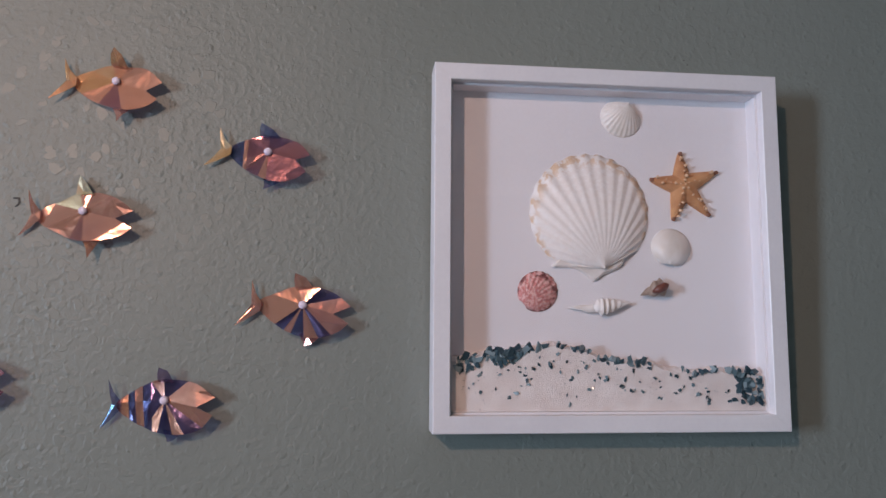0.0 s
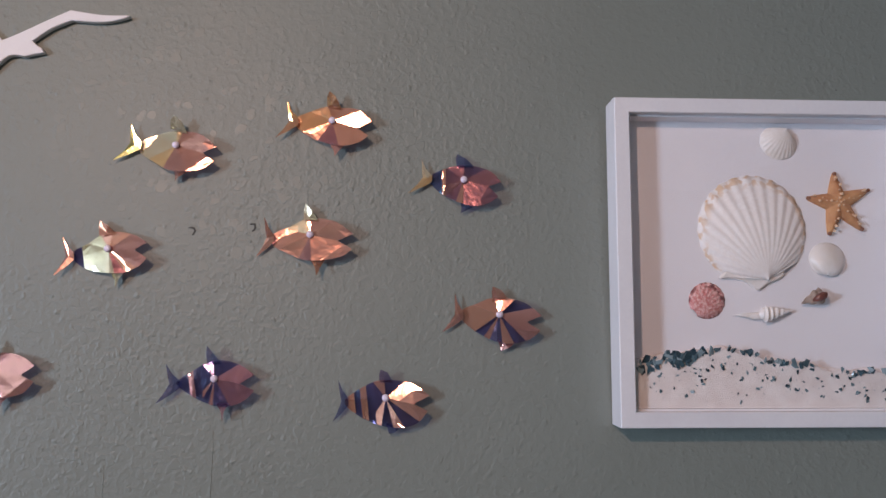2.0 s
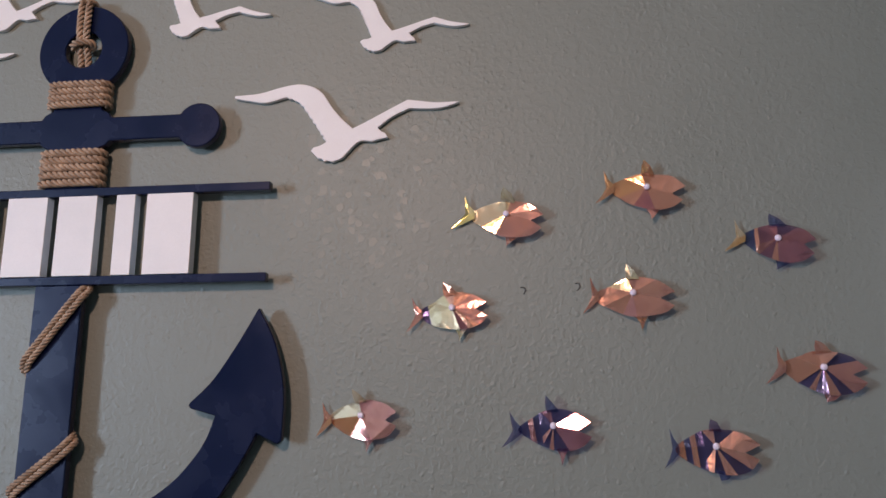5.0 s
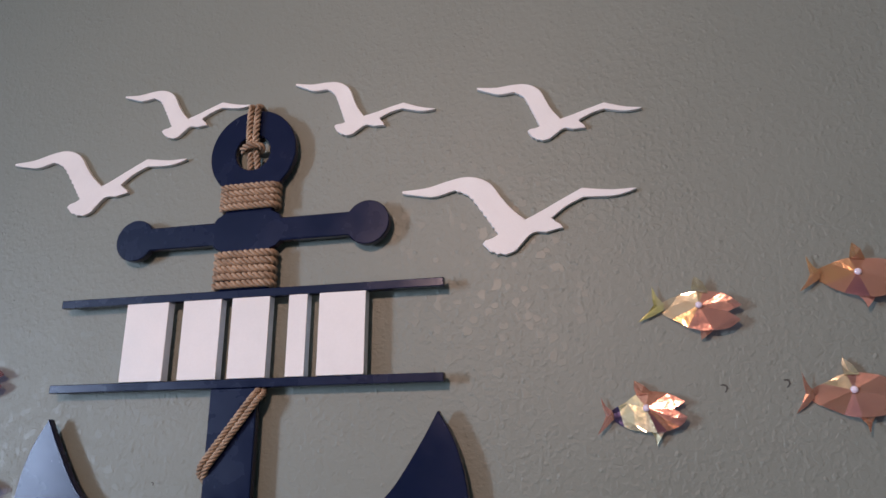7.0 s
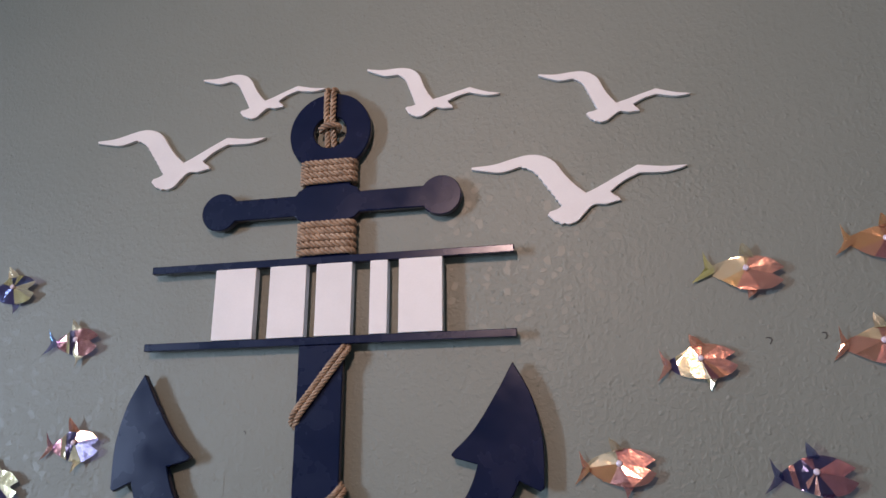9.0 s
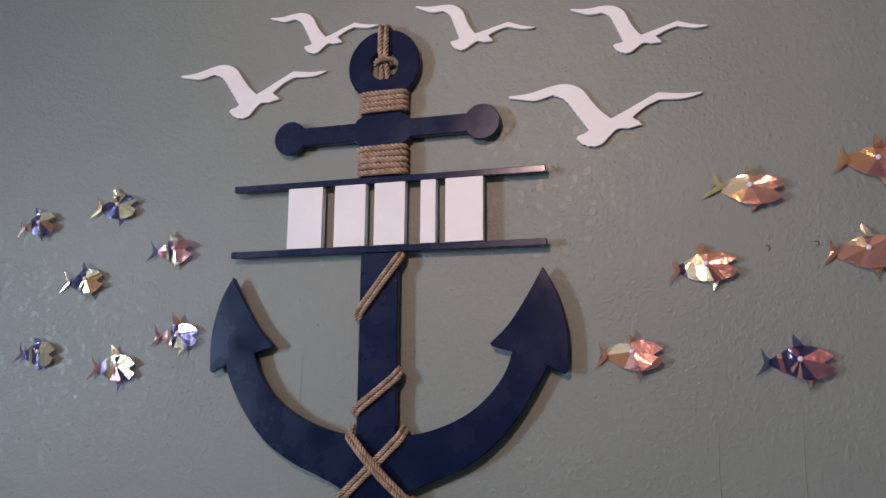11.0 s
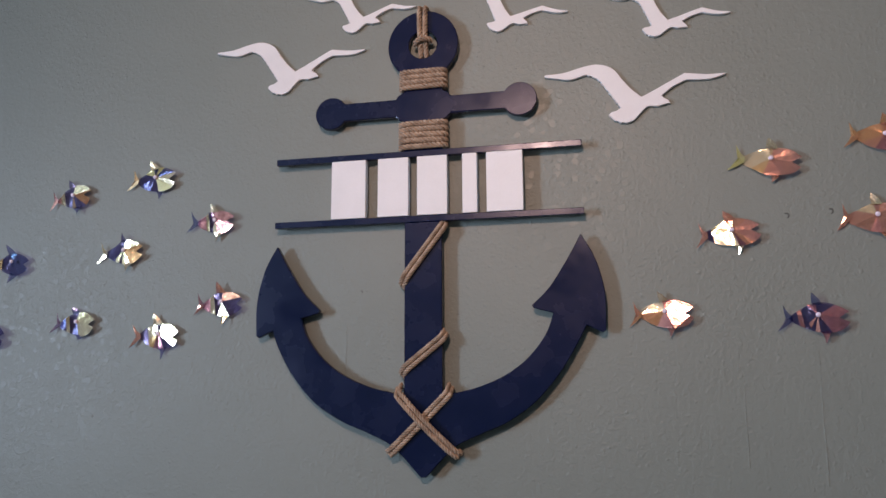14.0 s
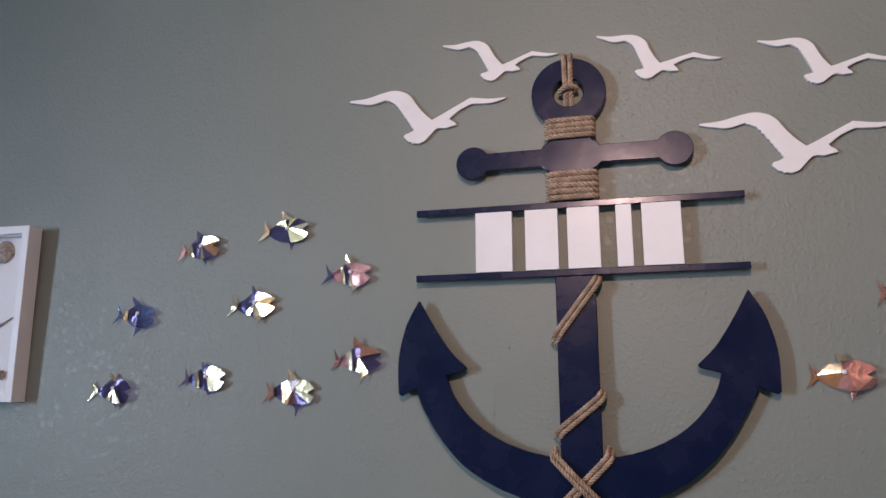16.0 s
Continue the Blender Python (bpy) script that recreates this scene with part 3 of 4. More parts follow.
def clip_half(poly, nx, nz, c):
    """The part of a polygon where nx * x + nz * z >= c."""
    out = []
    for (ax, az), (bx, bz) in zip(poly, poly[1:] + poly[:1]):
        da, db = nx * ax + nz * az - c, nx * bx + nz * bz - c
        if da >= 0:
            out.append((ax, az))
        if da * db < 0:
            k = da / (da - db)
            out.append((ax + (bx - ax) * k, az + (bz - az) * k))
    return out


def foil_fish(x, z, length, tilt, seed, fan, bands, fins, label, group):
    """A foil fish creased into flat panels that fan out from a round-headed pin.
    fan: crease angles round the pin, each with the tint of the panel that follows it;
    bands: cross creases behind the pin (place, tint); fins: tints of tail, dorsal and belly fin."""
    rng, mat = random.Random(seed), FILM
    F = thing("foil_fish", pose(x, 0, z, 0, -tilt, 0), label, "foil fish", group)
    outline = [(px * (0.94 if px > 0 else 1) + rng.uniform(-0.014, 0.014), pz + rng.uniform(-0.014, 0.014)) for px, pz in BODY]
    notch = math.degrees(math.atan2(outline[1][1], outline[1][0]))
    soft = [outline[0], outline[1]] + curve_pts(outline[2:] + [outline[0]], 3)[:-1]
    # rays: (angle, tint after it); no panel wider than 75 degrees
    rays = sorted((a % 360, h) for a, h in fan)
    now = [h for a, h in rays if a <= notch % 360]
    rays = sorted(rays + [(notch % 360, (now or [rays[-1][1]])[-1])])
    full = []
    for (a, h), (b, _) in zip(rays, rays[1:] + [(rays[0][0] + 360, 0)]):
        k = max(1, math.ceil((b - a) / 75))
        full += [(a + (b - a) * i / k, h + (rng.uniform(-0.03, 0.03) if i else 0)) for i in range(k)]
    lift = []
    for i, (a, _) in enumerate(full):
        # the head stands off the wall; bright panels lie flatter than the dark ones between them
        calm = max(full[i][1], full[i - 1][1]) > 0.7
        lean = 0.0125 * math.cos(radians(a)) if group == LG else 0.017 * math.cos(radians(a)) - 0.010 * math.sin(radians(a))
        lift.append(lean + rng.uniform(0.001, 0.003 if calm else 0.008) * (1 if i % 2 else -1))
    cuts = sorted(e for e, _ in bands)
    verts, faces, phase, seam = [], [], [], {}

    def depth(px, pz, i):
        (a, _), (b, _) = full[i], full[(i + 1) % len(full)]
        u, v = (math.cos(radians(a)), math.sin(radians(a))), (math.cos(radians(b)), math.sin(radians(b)))
        det = u[0] * v[1] - u[1] * v[0]
        al, be = (px * v[1] - pz * v[0]) / det, (u[0] * pz - u[1] * px) / det
        y = 0.0062 + (al * lift[i] + be * lift[(i + 1) % len(lift)]) * length / 0.095
        if cuts:
            # pleats: up and down from cut to cut
            stops = [-0.40] + cuts + [0.0]
            for k, (p, q) in enumerate(zip(stops, stops[1:])):
                if p <= px <= q:
                    e = (px - p) / (q - p)
                    y += 0.0016 * ((e if k % 2 else 1 - e) - 0.5) * min(1.0, -px * 12)
        return -min(max(y, 0.0012), 0.0125)

    def panel(poly, i, tint):
        clean = [p for k, p in enumerate(poly) if math.hypot(p[0] - poly[k - 1][0], p[1] - poly[k - 1][1]) > 1e-5]
        if len(clean) < 3:
            return
        rim = []
        for p, q in zip(clean, clean[1:] + clean[:1]):
            rim += [p, ((p[0] + q[0]) / 2, (p[1] + q[1]) / 2)]
        cx, cz = sum(p[0] for p in rim) / len(rim), sum(p[1] for p in rim) / len(rim)
        o, n, ids = len(verts), len(rim), []
        verts.append((cx * length, depth(cx, cz, i) + rng.uniform(-0.00025, 0.00025), cz * length))
        for px, pz in rim:
            key = (round(px, 4), round(pz, 4))
            if key not in seam:
                seam[key] = len(verts)
                verts.append((px * length, depth(px, pz, i), pz * length))
            ids.append(seam[key])
        for k in range(n):
            if ids[k] != ids[(k + 1) % n]:
                faces.append((o, ids[k], ids[(k + 1) % n]))
                phase.append(max(0.0, tint))

    for i, (a, h) in enumerate(full):
        b = full[(i + 1) % len(full)][0]
        wedge = clip_half(soft, -math.sin(radians(a)), math.cos(radians(a)), 0)
        wedge = clip_half(wedge, math.sin(radians(b)), -math.cos(radians(b)), 0) if len(wedge) > 2 else []
        if len(wedge) < 3:
            continue
        last = -9.0
        for cut, tint in bands:
            piece = clip_half(clip_half(wedge, 1, 0.12, last), -1, -0.12, -cut) if len(clip_half(wedge, 1, 0.12, last)) > 2 else []
            if len(piece) > 2:
                panel(piece, i, tint + rng.uniform(-0.03, 0.03))
            last = cut
        rest = clip_half(wedge, 1, 0.12, last)
        if len(rest) > 2:
            panel(rest, i, h)
    part("body", sheet("body", verts, faces, mat, phase), F)

    def fin(name, pts, mid, bends, tones, root, turn, squeeze):
        c, s = math.cos(radians(turn)), math.sin(radians(turn))

        def swing(p):
            dx, dz = (p[0] - root[0]) * squeeze, p[1] - root[1]
            return Vector((root[0] + dx * c - dz * s, root[1] + dx * s + dz * c))

        pts, mid, k = [swing(p) for p in pts], swing(mid), len(pts)
        ring, ph = [], []
        for i in range(k):
            for e in (0, 0.5):
                p = pts[i].lerp(pts[(i + 1) % k], e)
                bend = bends[i] * (1 - e) + bends[(i + 1) % k] * e
                ring.append((p.x * length, -min(max(0.0050 + bend, 0.0012), 0.012), p.y * length))
                ph.append(max(0.0, tones[0] + (tones[1] - tones[0]) * i / k))
        v = ring + [(mid[0] * length, sum(p[1] for p in ring) / len(ring), mid[1] * length)]
        part(name, sheet(name, v, [(2 * k, i, (i + 1) % (2 * k)) for i in range(2 * k)], mat, ph), F)

    b = [rng.uniform(-0.003, 0.005) for _ in range(6)]
    grow = rng.uniform(0.85, 1.2)
    tail, dorsal, belly = fins
    fin("tail_fin", [(-0.35, 0.0), (-0.42, 0.07), (-0.475, 0.175), (-0.462, 0.06), (-0.445, -0.03), (-0.495, -0.12), (-0.575, -0.225), (-0.45, -0.15), (-0.35, -0.075)], (-0.405, -0.035),
        [0.0, b[0] * 0.5, b[0], b[0] * 0.6, b[1] * 0.3, b[2] * 0.6, b[2], b[2] * 0.5, 0.0], (tail, tail + rng.uniform(-0.16, 0.16)), (-0.37, -0.04), rng.uniform(-12, 10), rng.uniform(0.7, 1.1))
    fin("dorsal_fin", [(-0.085, 0.140), (-0.10, 0.23 * grow), (-0.09, 0.30 * grow), (0.01, 0.24), (0.09, 0.150)], (-0.02, 0.17),
        [0.002, 0.002 + b[3], 0.003 + b[3] * 1.3, 0.002 + b[4], 0.002], (dorsal, dorsal + rng.uniform(-0.10, 0.10)), (0.0, 0.125), rng.uniform(-14, 12), rng.uniform(0.7, 1.15))
    fin("belly_fin", [(0.0, -0.240), (0.04, -0.32), (0.045, -0.390 * grow), (0.10, -0.32), (0.16, -0.252)], (0.065, -0.27),
        [0.002, 0.002 + b[5], 0.003 + b[5] * 1.2, 0.002 + b[4], 0.002], (belly, belly + rng.uniform(-0.10, 0.10)), (0.07, -0.225), rng.uniform(-14, 14), rng.uniform(0.8, 1.25))
    # pin
    pv, pf = [], []
    r0 = 0.0036
    for a in range(1, 8):
        for k in range(14):
            th, ph = math.pi * a / 8, 2 * math.pi * k / 14
            pv.append((r0 * math.sin(th) * math.cos(ph), -0.0085 + r0 * 0.6 * math.cos(th), r0 * math.sin(th) * math.sin(ph)))
    for a in range(6):
        pf += [(a * 14 + k, a * 14 + (k + 1) % 14, (a + 1) * 14 + (k + 1) % 14, (a + 1) * 14 + k) for k in range(14)]
    pf += [tuple(range(14)), tuple(range(84, 98))]
    pin = part("pin", mesh_of("pin", pv, pf, PEARL, True), F, "round lilac pin head")
    v, f = tube([(0, -0.008, 0), (0, -0.004, 0), (0, 0.0005, 0)], 0.0005, 6)
    part("needle", mesh_of("needle", v, f, STEEL), pin)
    return F


# tints run from 0 teal, 0.25 purple, 0.5 peach, 0.75 gold to 1 yellow
warm_label = "peach and gold iridescent foil fish pinned to the wall"
foil_fish(-0.144, 1.735, 0.099, -6, 11, [(75, 0.80), (98, 0.88), (212, 0.76), (248, 0.46)], [], (0.92, 0.90, 0.48), "gold and yellow iridescent foil fish pinned to the wall", RG)
foil_fish(0.008, 1.762, 0.096, -5, 12, [(62, 0.60), (112, 0.68), (205, 0.55), (240, 0.38), (290, 0.52)], [], (0.70, 0.72, 0.46), warm_label, RG)
foil_fish(0.139, 1.703, 0.090, -8, 13, [(35, 0.29), (95, 0.36), (205, 0.40), (230, 0.32), (258, 0.52), (276, 0.36)], [(-0.24, 0.0), (-0.20, 0.50)], (0.84, 0.02, 0.10), "rose and teal iridescent foil fish pinned to the wall", RG)
foil_fish(-0.203, 1.632, 0.094, 6, 14, [(28, 0.56), (118, 0.90), (262, 0.84), (284, 0.36), (303, 0.60), (322, 0.44)], [(-0.28, 0.16)], (0.46, 0.58, 0.92), "peach and silver iridescent foil fish pinned to the wall", RG)
foil_fish(-0.011, 1.647, 0.099, 0, 15, [(70, 0.46), (105, 0.82), (165, 0.50), (245, 0.42), (275, 0.48)], [], (0.56, 0.84, 0.64), warm_label, RG)
foil_fish(0.173, 1.570, 0.099, -4, 16, [(15, 0.12), (48, 0.50), (110, 0.54), (218, 0.12), (238, 0.48), (252, 0.10), (278, 0.50), (300, 0.20), (318, 0.44)], [], (0.54, 0.52, 0.44), "orange and purple iridescent foil fish pinned to the wall", RG)
foil_fish(-0.300, 1.517, 0.094, 3, 17, [(48, 0.40), (100, 0.86), (185, 0.66), (240, 0.42)], [], (0.56, 0.88, 0.44), "rose and gold iridescent foil fish pinned to the wall", RG)
foil_fish(-0.097, 1.509, 0.094, 3, 18, [(28, 0.14), (95, 0.36), (130, 0.10), (222, 0.44), (238, 0.12), (256, 0.46), (268, 0.14), (300, 0.36)], [(-0.27, 0.08), (-0.21, 0.42), (-0.14, 0.10)], (0.02, 0.06, 0.40), "dark purple and teal foil fish pinned to the wall", RG)
foil_fish(0.064, 1.491, 0.099, 0, 19, [(40, 0.18), (95, 0.46), (130, 0.20), (236, 0.52), (262, 0.14), (286, 0.50), (304, 0.22), (326, 0.48)], [(-0.30, 0.60), (-0.24, 0.10), (-0.18, 0.52), (-0.11, 0.14)], (0.03, 0.30, 0.10), "dark blue and orange foil fish pinned to the wall", RG)
# the pale panels below carry the window's reflection in their fixed tint
foil_fish(-1.405, 1.618, 0.090, -2, 21, [(60, 0.08), (150, 0.20), (262, 0.06)], [(-0.26, 0.76)], (0.03, 0.08, 0.06), "dark teal iridescent foil fish pinned to the wall", LG)
foil_fish(-1.292, 1.733, 0.092, 8, 22, [(5, 0.88), (70, 0.22), (210, 0.18), (258, 0.80), (282, 0.20), (318, 0.66)], [(-0.31, 0.40), (-0.20, 0.88)], (0.42, 0.20, 0.18), "navy iridescent foil fish with white window glare in its tint, pinned to the wall", LG)
foil_fish(-1.132, 1.757, 0.096, 3, 23, [(8, 0.10), (40, 0.94), (72, 0.14), (108, 0.94), (160, 0.12), (240, 0.22), (284, 0.92), (330, 0.86)], [(-0.28, 0.10)], (0.72, 0.82, 0.14), "blue and yellow iridescent foil fish pinned to the wall", LG)
foil_fish(-1.016, 1.678, 0.090, 2, 24, [(60, 0.38), (108, 0.30), (255, 0.88), (282, 0.39)], [(-0.20, 0.40), (-0.13, 0.88), (-0.06, 0.18)], (0.02, 0.88, 0.90), "rose iridescent foil fish with white window glare in its tint, pinned to the wall", LG)
foil_fish(-1.184, 1.632, 0.094, 4, 25, [(12, 0.88), (82, 0.20), (218, 0.90), (242, 0.24), (262, 0.90), (296, 0.70)], [(-0.20, 0.16)], (0.88, 0.22, 0.90), "pale gold iridescent foil fish pinned to the wall", LG)
foil_fish(-1.440, 1.490, 0.092, 0, 26, [(40, 0.20), (95, 0.26), (228, 0.90), (256, 0.28), (272, 0.92), (304, 0.18)], [(-0.24, 0.20)], (0.90, 0.84, 0.36), "pale gold iridescent foil fish pinned to the wall", LG)
foil_fish(-1.265, 1.511, 0.092, 2, 27, [(72, 0.24), (250, 0.16), (282, 0.88)], [(-0.26, 0.14), (-0.16, 0.84), (-0.10, 0.24)], (0.34, 0.10, 0.16), "navy iridescent foil fish with white window glare in its tint, pinned to the wall", LG)
foil_fish(-1.108, 1.490, 0.096, 2, 28, [(35, 0.88), (62, 0.22), (105, 0.88), (200, 0.76), (248, 0.34), (292, 0.18), (322, 0.88)], [(-0.22, 0.22)], (0.56, 0.88, 0.16), "pale gold iridescent foil fish pinned to the wall", LG)
foil_fish(-0.997, 1.541, 0.094, 4, 29, [(6, 0.58), (75, 0.24), (225, 0.20), (250, 0.88), (300, 0.22)], [(-0.24, 0.38), (-0.14, 0.88)], (0.38, 0.56, 0.86), "peach iridescent foil fish with white window glare in its tint, pinned to the wall", LG)


# ---- shadow boxes ----
FW, FH, FD, FM = 0.308, 0.313, 0.031, 0.0145


def shadow_box(x, z, lean, label):
    """Deep white picture frame with glass; its origin is the middle of its lower back edge."""
    B = thing("shadow_box", pose(x, -0.001, z, lean, 0, 0), label, "picture frame", "shadow boxes")
    w, h, m = FW / 2, FH, FM

    def side(outer_a, outer_b, inner_b, inner_a):
        # mitred length of moulding with a step behind the glass
        q = [outer_a, outer_b, inner_b, inner_a]
        e = 0.0007
        cx, cz = 0.0, h / 2
        v = [(px, 0, pz) for px, pz in q] + [(px, -FD + e, pz) for px, pz in q]
        v += [(px + (e if px < cx else -e) * s, -FD, pz + (e if pz < cz else -e) * s) for (px, pz), s in zip(q, (1, 1, -1, -1))]
        f = [(0, 1, 2, 3)] + [(i, (i + 1) % 4, 4 + (i + 1) % 4, 4 + i) for i in range(4)]
        f += [(4 + i, 4 + (i + 1) % 4, 8 + (i + 1) % 4, 8 + i) for i in range(4)] + [(8, 9, 10, 11)]
        bm = bmesh.new()
        bv = [bm.verts.new(p) for p in v]
        for q4 in f:
            bm.faces.new([bv[i] for i in q4])
        bmesh.ops.recalc_face_normals(bm, faces=bm.faces)
        me = bpy.data.meshes.new("frame_side")
        bm.to_mesh(me)
        bm.free()
        me.materials.append(WHITE)
        part("frame_side", me, B)

    g = 0.00004
    side((-w + g, 0), (w - g, 0), (w - m - g, m), (-w + m + g, m))
    side((-w + g, h), (w - g, h), (w - m - g, h - m), (-w + m + g, h - m))
    side((-w, g), (-w, h - g), (-w + m, h - m - g), (-w + m, m + g))
    side((w, g), (w, h - g), (w - m, h - m - g), (w - m, m + g))
    k = 0.0022
    for lo, hi in (((-w + m, m), (-w + m + k, h - m)), ((w - m - k, m), (w - m, h - m)), ((-w + m + k, m), (w - m - k, m + k)), ((-w + m + k, h - m - k), (w - m - k, h - m))):
        part("inner_lip", box_mesh("inner_lip", (lo[0], -FD + 0.0085, lo[1]), (hi[0], -0.004, hi[1]), WHITE, 0.0003), B)
    part("backing", box_mesh("backing", (-w + m - 0.003, -0.0065, m - 0.003), (w - m + 0.003, -0.002, h - m + 0.003), BACKING), B, "white card backing")
    pane = part("glass_pane", mesh_of("glass_pane", [(-w + m, -FD + 0.0072, m), (w - m, -FD + 0.0072, m), (w - m, -FD + 0.0072, h - m), (-w + m, -FD + 0.0072, h - m)], [(0, 1, 2, 3)], GLASS), B, "clear glass pane")
    pane.visible_shadow = False
    return B


BACK = -0.0065


def shell_mesh(name, size, dome, ribs, rib_depth, span, material, squash=1.0):
    """A ribbed bivalve: umbo at the origin, fan opening upwards (+z), dome towards -y; size is the disc's diameter."""
    R = size / 2
    nu, nt = 14, max(60, ribs * 6)
    verts, faces, grow = [], [], []
    for i in range(nu + 1):
        u = i / nu
        for j in range(nt + 1):
            s = j / nt
            a = radians(-90 - span / 2 + span * s + 180)
            cx, cz = R * math.cos(a) * squash, R * 0.94 + R * math.sin(a)
            rib = math.cos(2 * math.pi * ribs * s) if ribs else 0.0
            edge = 1 + 0.006 * rib * u
            px, pz = cx * u * edge, cz * u * edge
            hgt = dome * (1 - u ** 2.4) * (0.62 + 0.38 * math.sin(min(1, 1.9 * u) * math.pi / 2)) * (0.45 + 0.55 * math.sin(math.pi * min(max(s * 1.06 - 0.03, 0), 1)) ** 0.6)
            hgt += rib_depth * 1.25 * u ** 1.5 * rib * (1 - 0.5 * u ** 6) + rib_depth
            verts.append((px, -max(hgt, 0.0004), pz))
            grow.append(u)
    for i in range(nu):
        for j in range(nt):
            a = i * (nt + 1) + j
            faces.append((a, a + 1, a + nt + 2, a + nt + 1))
    b0 = len(verts)
    for j in range(nt + 1):
        x, _, z = verts[nu * (nt + 1) + j]
        verts.append((x, 0, z))
        grow.append(1.0)
    for j in range(nt):
        a = nu * (nt + 1) + j
        faces.append((a, a + 1, b0 + j + 1, b0 + j))
    me = mesh_of(name, verts, faces, material, True)
    at = me.attributes.new("growth", "FLOAT", "POINT")
    at.data.foreach_set("value", grow)
    return me


def spiral_shell(name, length, width, turns, material):
    """A pointed coiled shell along x, the spire at +x."""
    n, m, verts, faces = 90, 16, [], []
    for i in range(n + 1):
        s = i / n
        r = width / 2 * (math.sin(math.pi * min(1, 0.12 + 0.88 * (1 - s) ** 1.0) * 0.62) ** 1.1) * (1 - s) ** 0.35 * (min(1, s * 5 + 0.15))
        for k in range(m):
            a = 2 * math.pi * k / m
            g = 1 + 0.13 * math.sin(2 * math.pi * turns * s * (1.4 - 0.4 * s) + a)
            verts.append((length * s, -width * 0.36 + r * g * math.cos(a) * 0.75, r * g * math.sin(a)))
    for i in range(n):
        faces += [(i * m + k, i * m + (k + 1) % m, (i + 1) * m + (k + 1) % m, (i + 1) * m + k) for k in range(m)]
    faces += [tuple(range(m)), tuple(range(n * m, n * m + m))]
    return mesh_of(name, verts, faces, material, True)


def starfish(parent, x, z):
    """Five tapered knobbly arms, round spines along their ridges, dark tips."""
    rng = random.Random(4)
    arms = [(93, 0.031), (22, 0.036), (-48, 0.037), (-107, 0.034), (171, 0.031)]
    verts, faces = [], []
    n = 150
    ring = []
    for i in range(n):
        a = 360 * i / n
        best = 0.0
        for d, L in arms:
            dd = abs((a - d + 180) % 360 - 180)
            w = 0.0125
            best = max(best, min(L, w / (math.sin(radians(dd)) + 0.90 * w / L)) if dd < 60 else 0)
        ring.append((math.radians(a), max(best, 0.0108)))
    sm = []
    for i in range(n):
        sm.append((ring[i][0], (ring[i - 1][1] + 2 * ring[i][1] + ring[(i + 1) % n][1]) / 4))
    lv = ((0.0, 0.0085), (0.3, 0.0076), (0.6, 0.0062), (0.85, 0.0046), (1.0, 0.0018), (1.0, 0.0))
    for r, y in lv:
        for a, L in sm:
            verts.append((math.cos(a) * L * r, -y * (1 - 0.25 * L / 0.037 * r), math.sin(a) * L * r))
    for k in range(len(lv) - 1):
        faces += [(k * n + i, k * n + (i + 1) % n, (k + 1) * n + (i + 1) % n, (k + 1) * n + i) for i in range(n)]
    S = part("starfish", mesh_of("starfish", verts, faces, STAR, True), parent, "dried tan starfish", pose(x, BACK, z))
    bump = box_mesh("spine", (-0.0012, -0.0026, -0.0012), (0.0012, 0.0006, 0.0012), STAR_TIP, 0.0008)
    dots = [(0, 0)] + [(0.0042 * math.cos(a), 0.0042 * math.sin(a)) for a in (0.5, 1.7, 3.0, 4.2, 5.4)]
    for d, L in arms:
        for q in (0.30, 0.44, 0.58, 0.70, 0.82):
            s, q = rng.uniform(-0.0026, 0.0026), q + rng.uniform(-0.05, 0.05)
            dots.append((math.cos(radians(d)) * L * q - s * math.sin(radians(d)), math.sin(radians(d)) * L * q + s * math.cos(radians(d))))
    for px, pz in dots:
        r = math.hypot(px, pz)
        part("spine", bump, S, "", pose(px, -0.0082 + 0.105 * r, pz, rng.uniform(-20, 20), rng.uniform(0, 90), rng.uniform(-20, 20)) @ Matrix.Diagonal((*[rng.uniform(0.45, 1.1)] * 3, 1)))
    tip = box_mesh("arm_tip", (-0.0021, -0.0032, -0.0018), (0.0018, 0.0, 0.0018), STAR_END, 0.0013)
    for d, L in arms:
        part("arm_tip", tip, S, "dark brown tip", pose(math.cos(radians(d)) * L * 0.95, -0.0006, math.sin(radians(d)) * L * 0.95, 0, -d, 0))


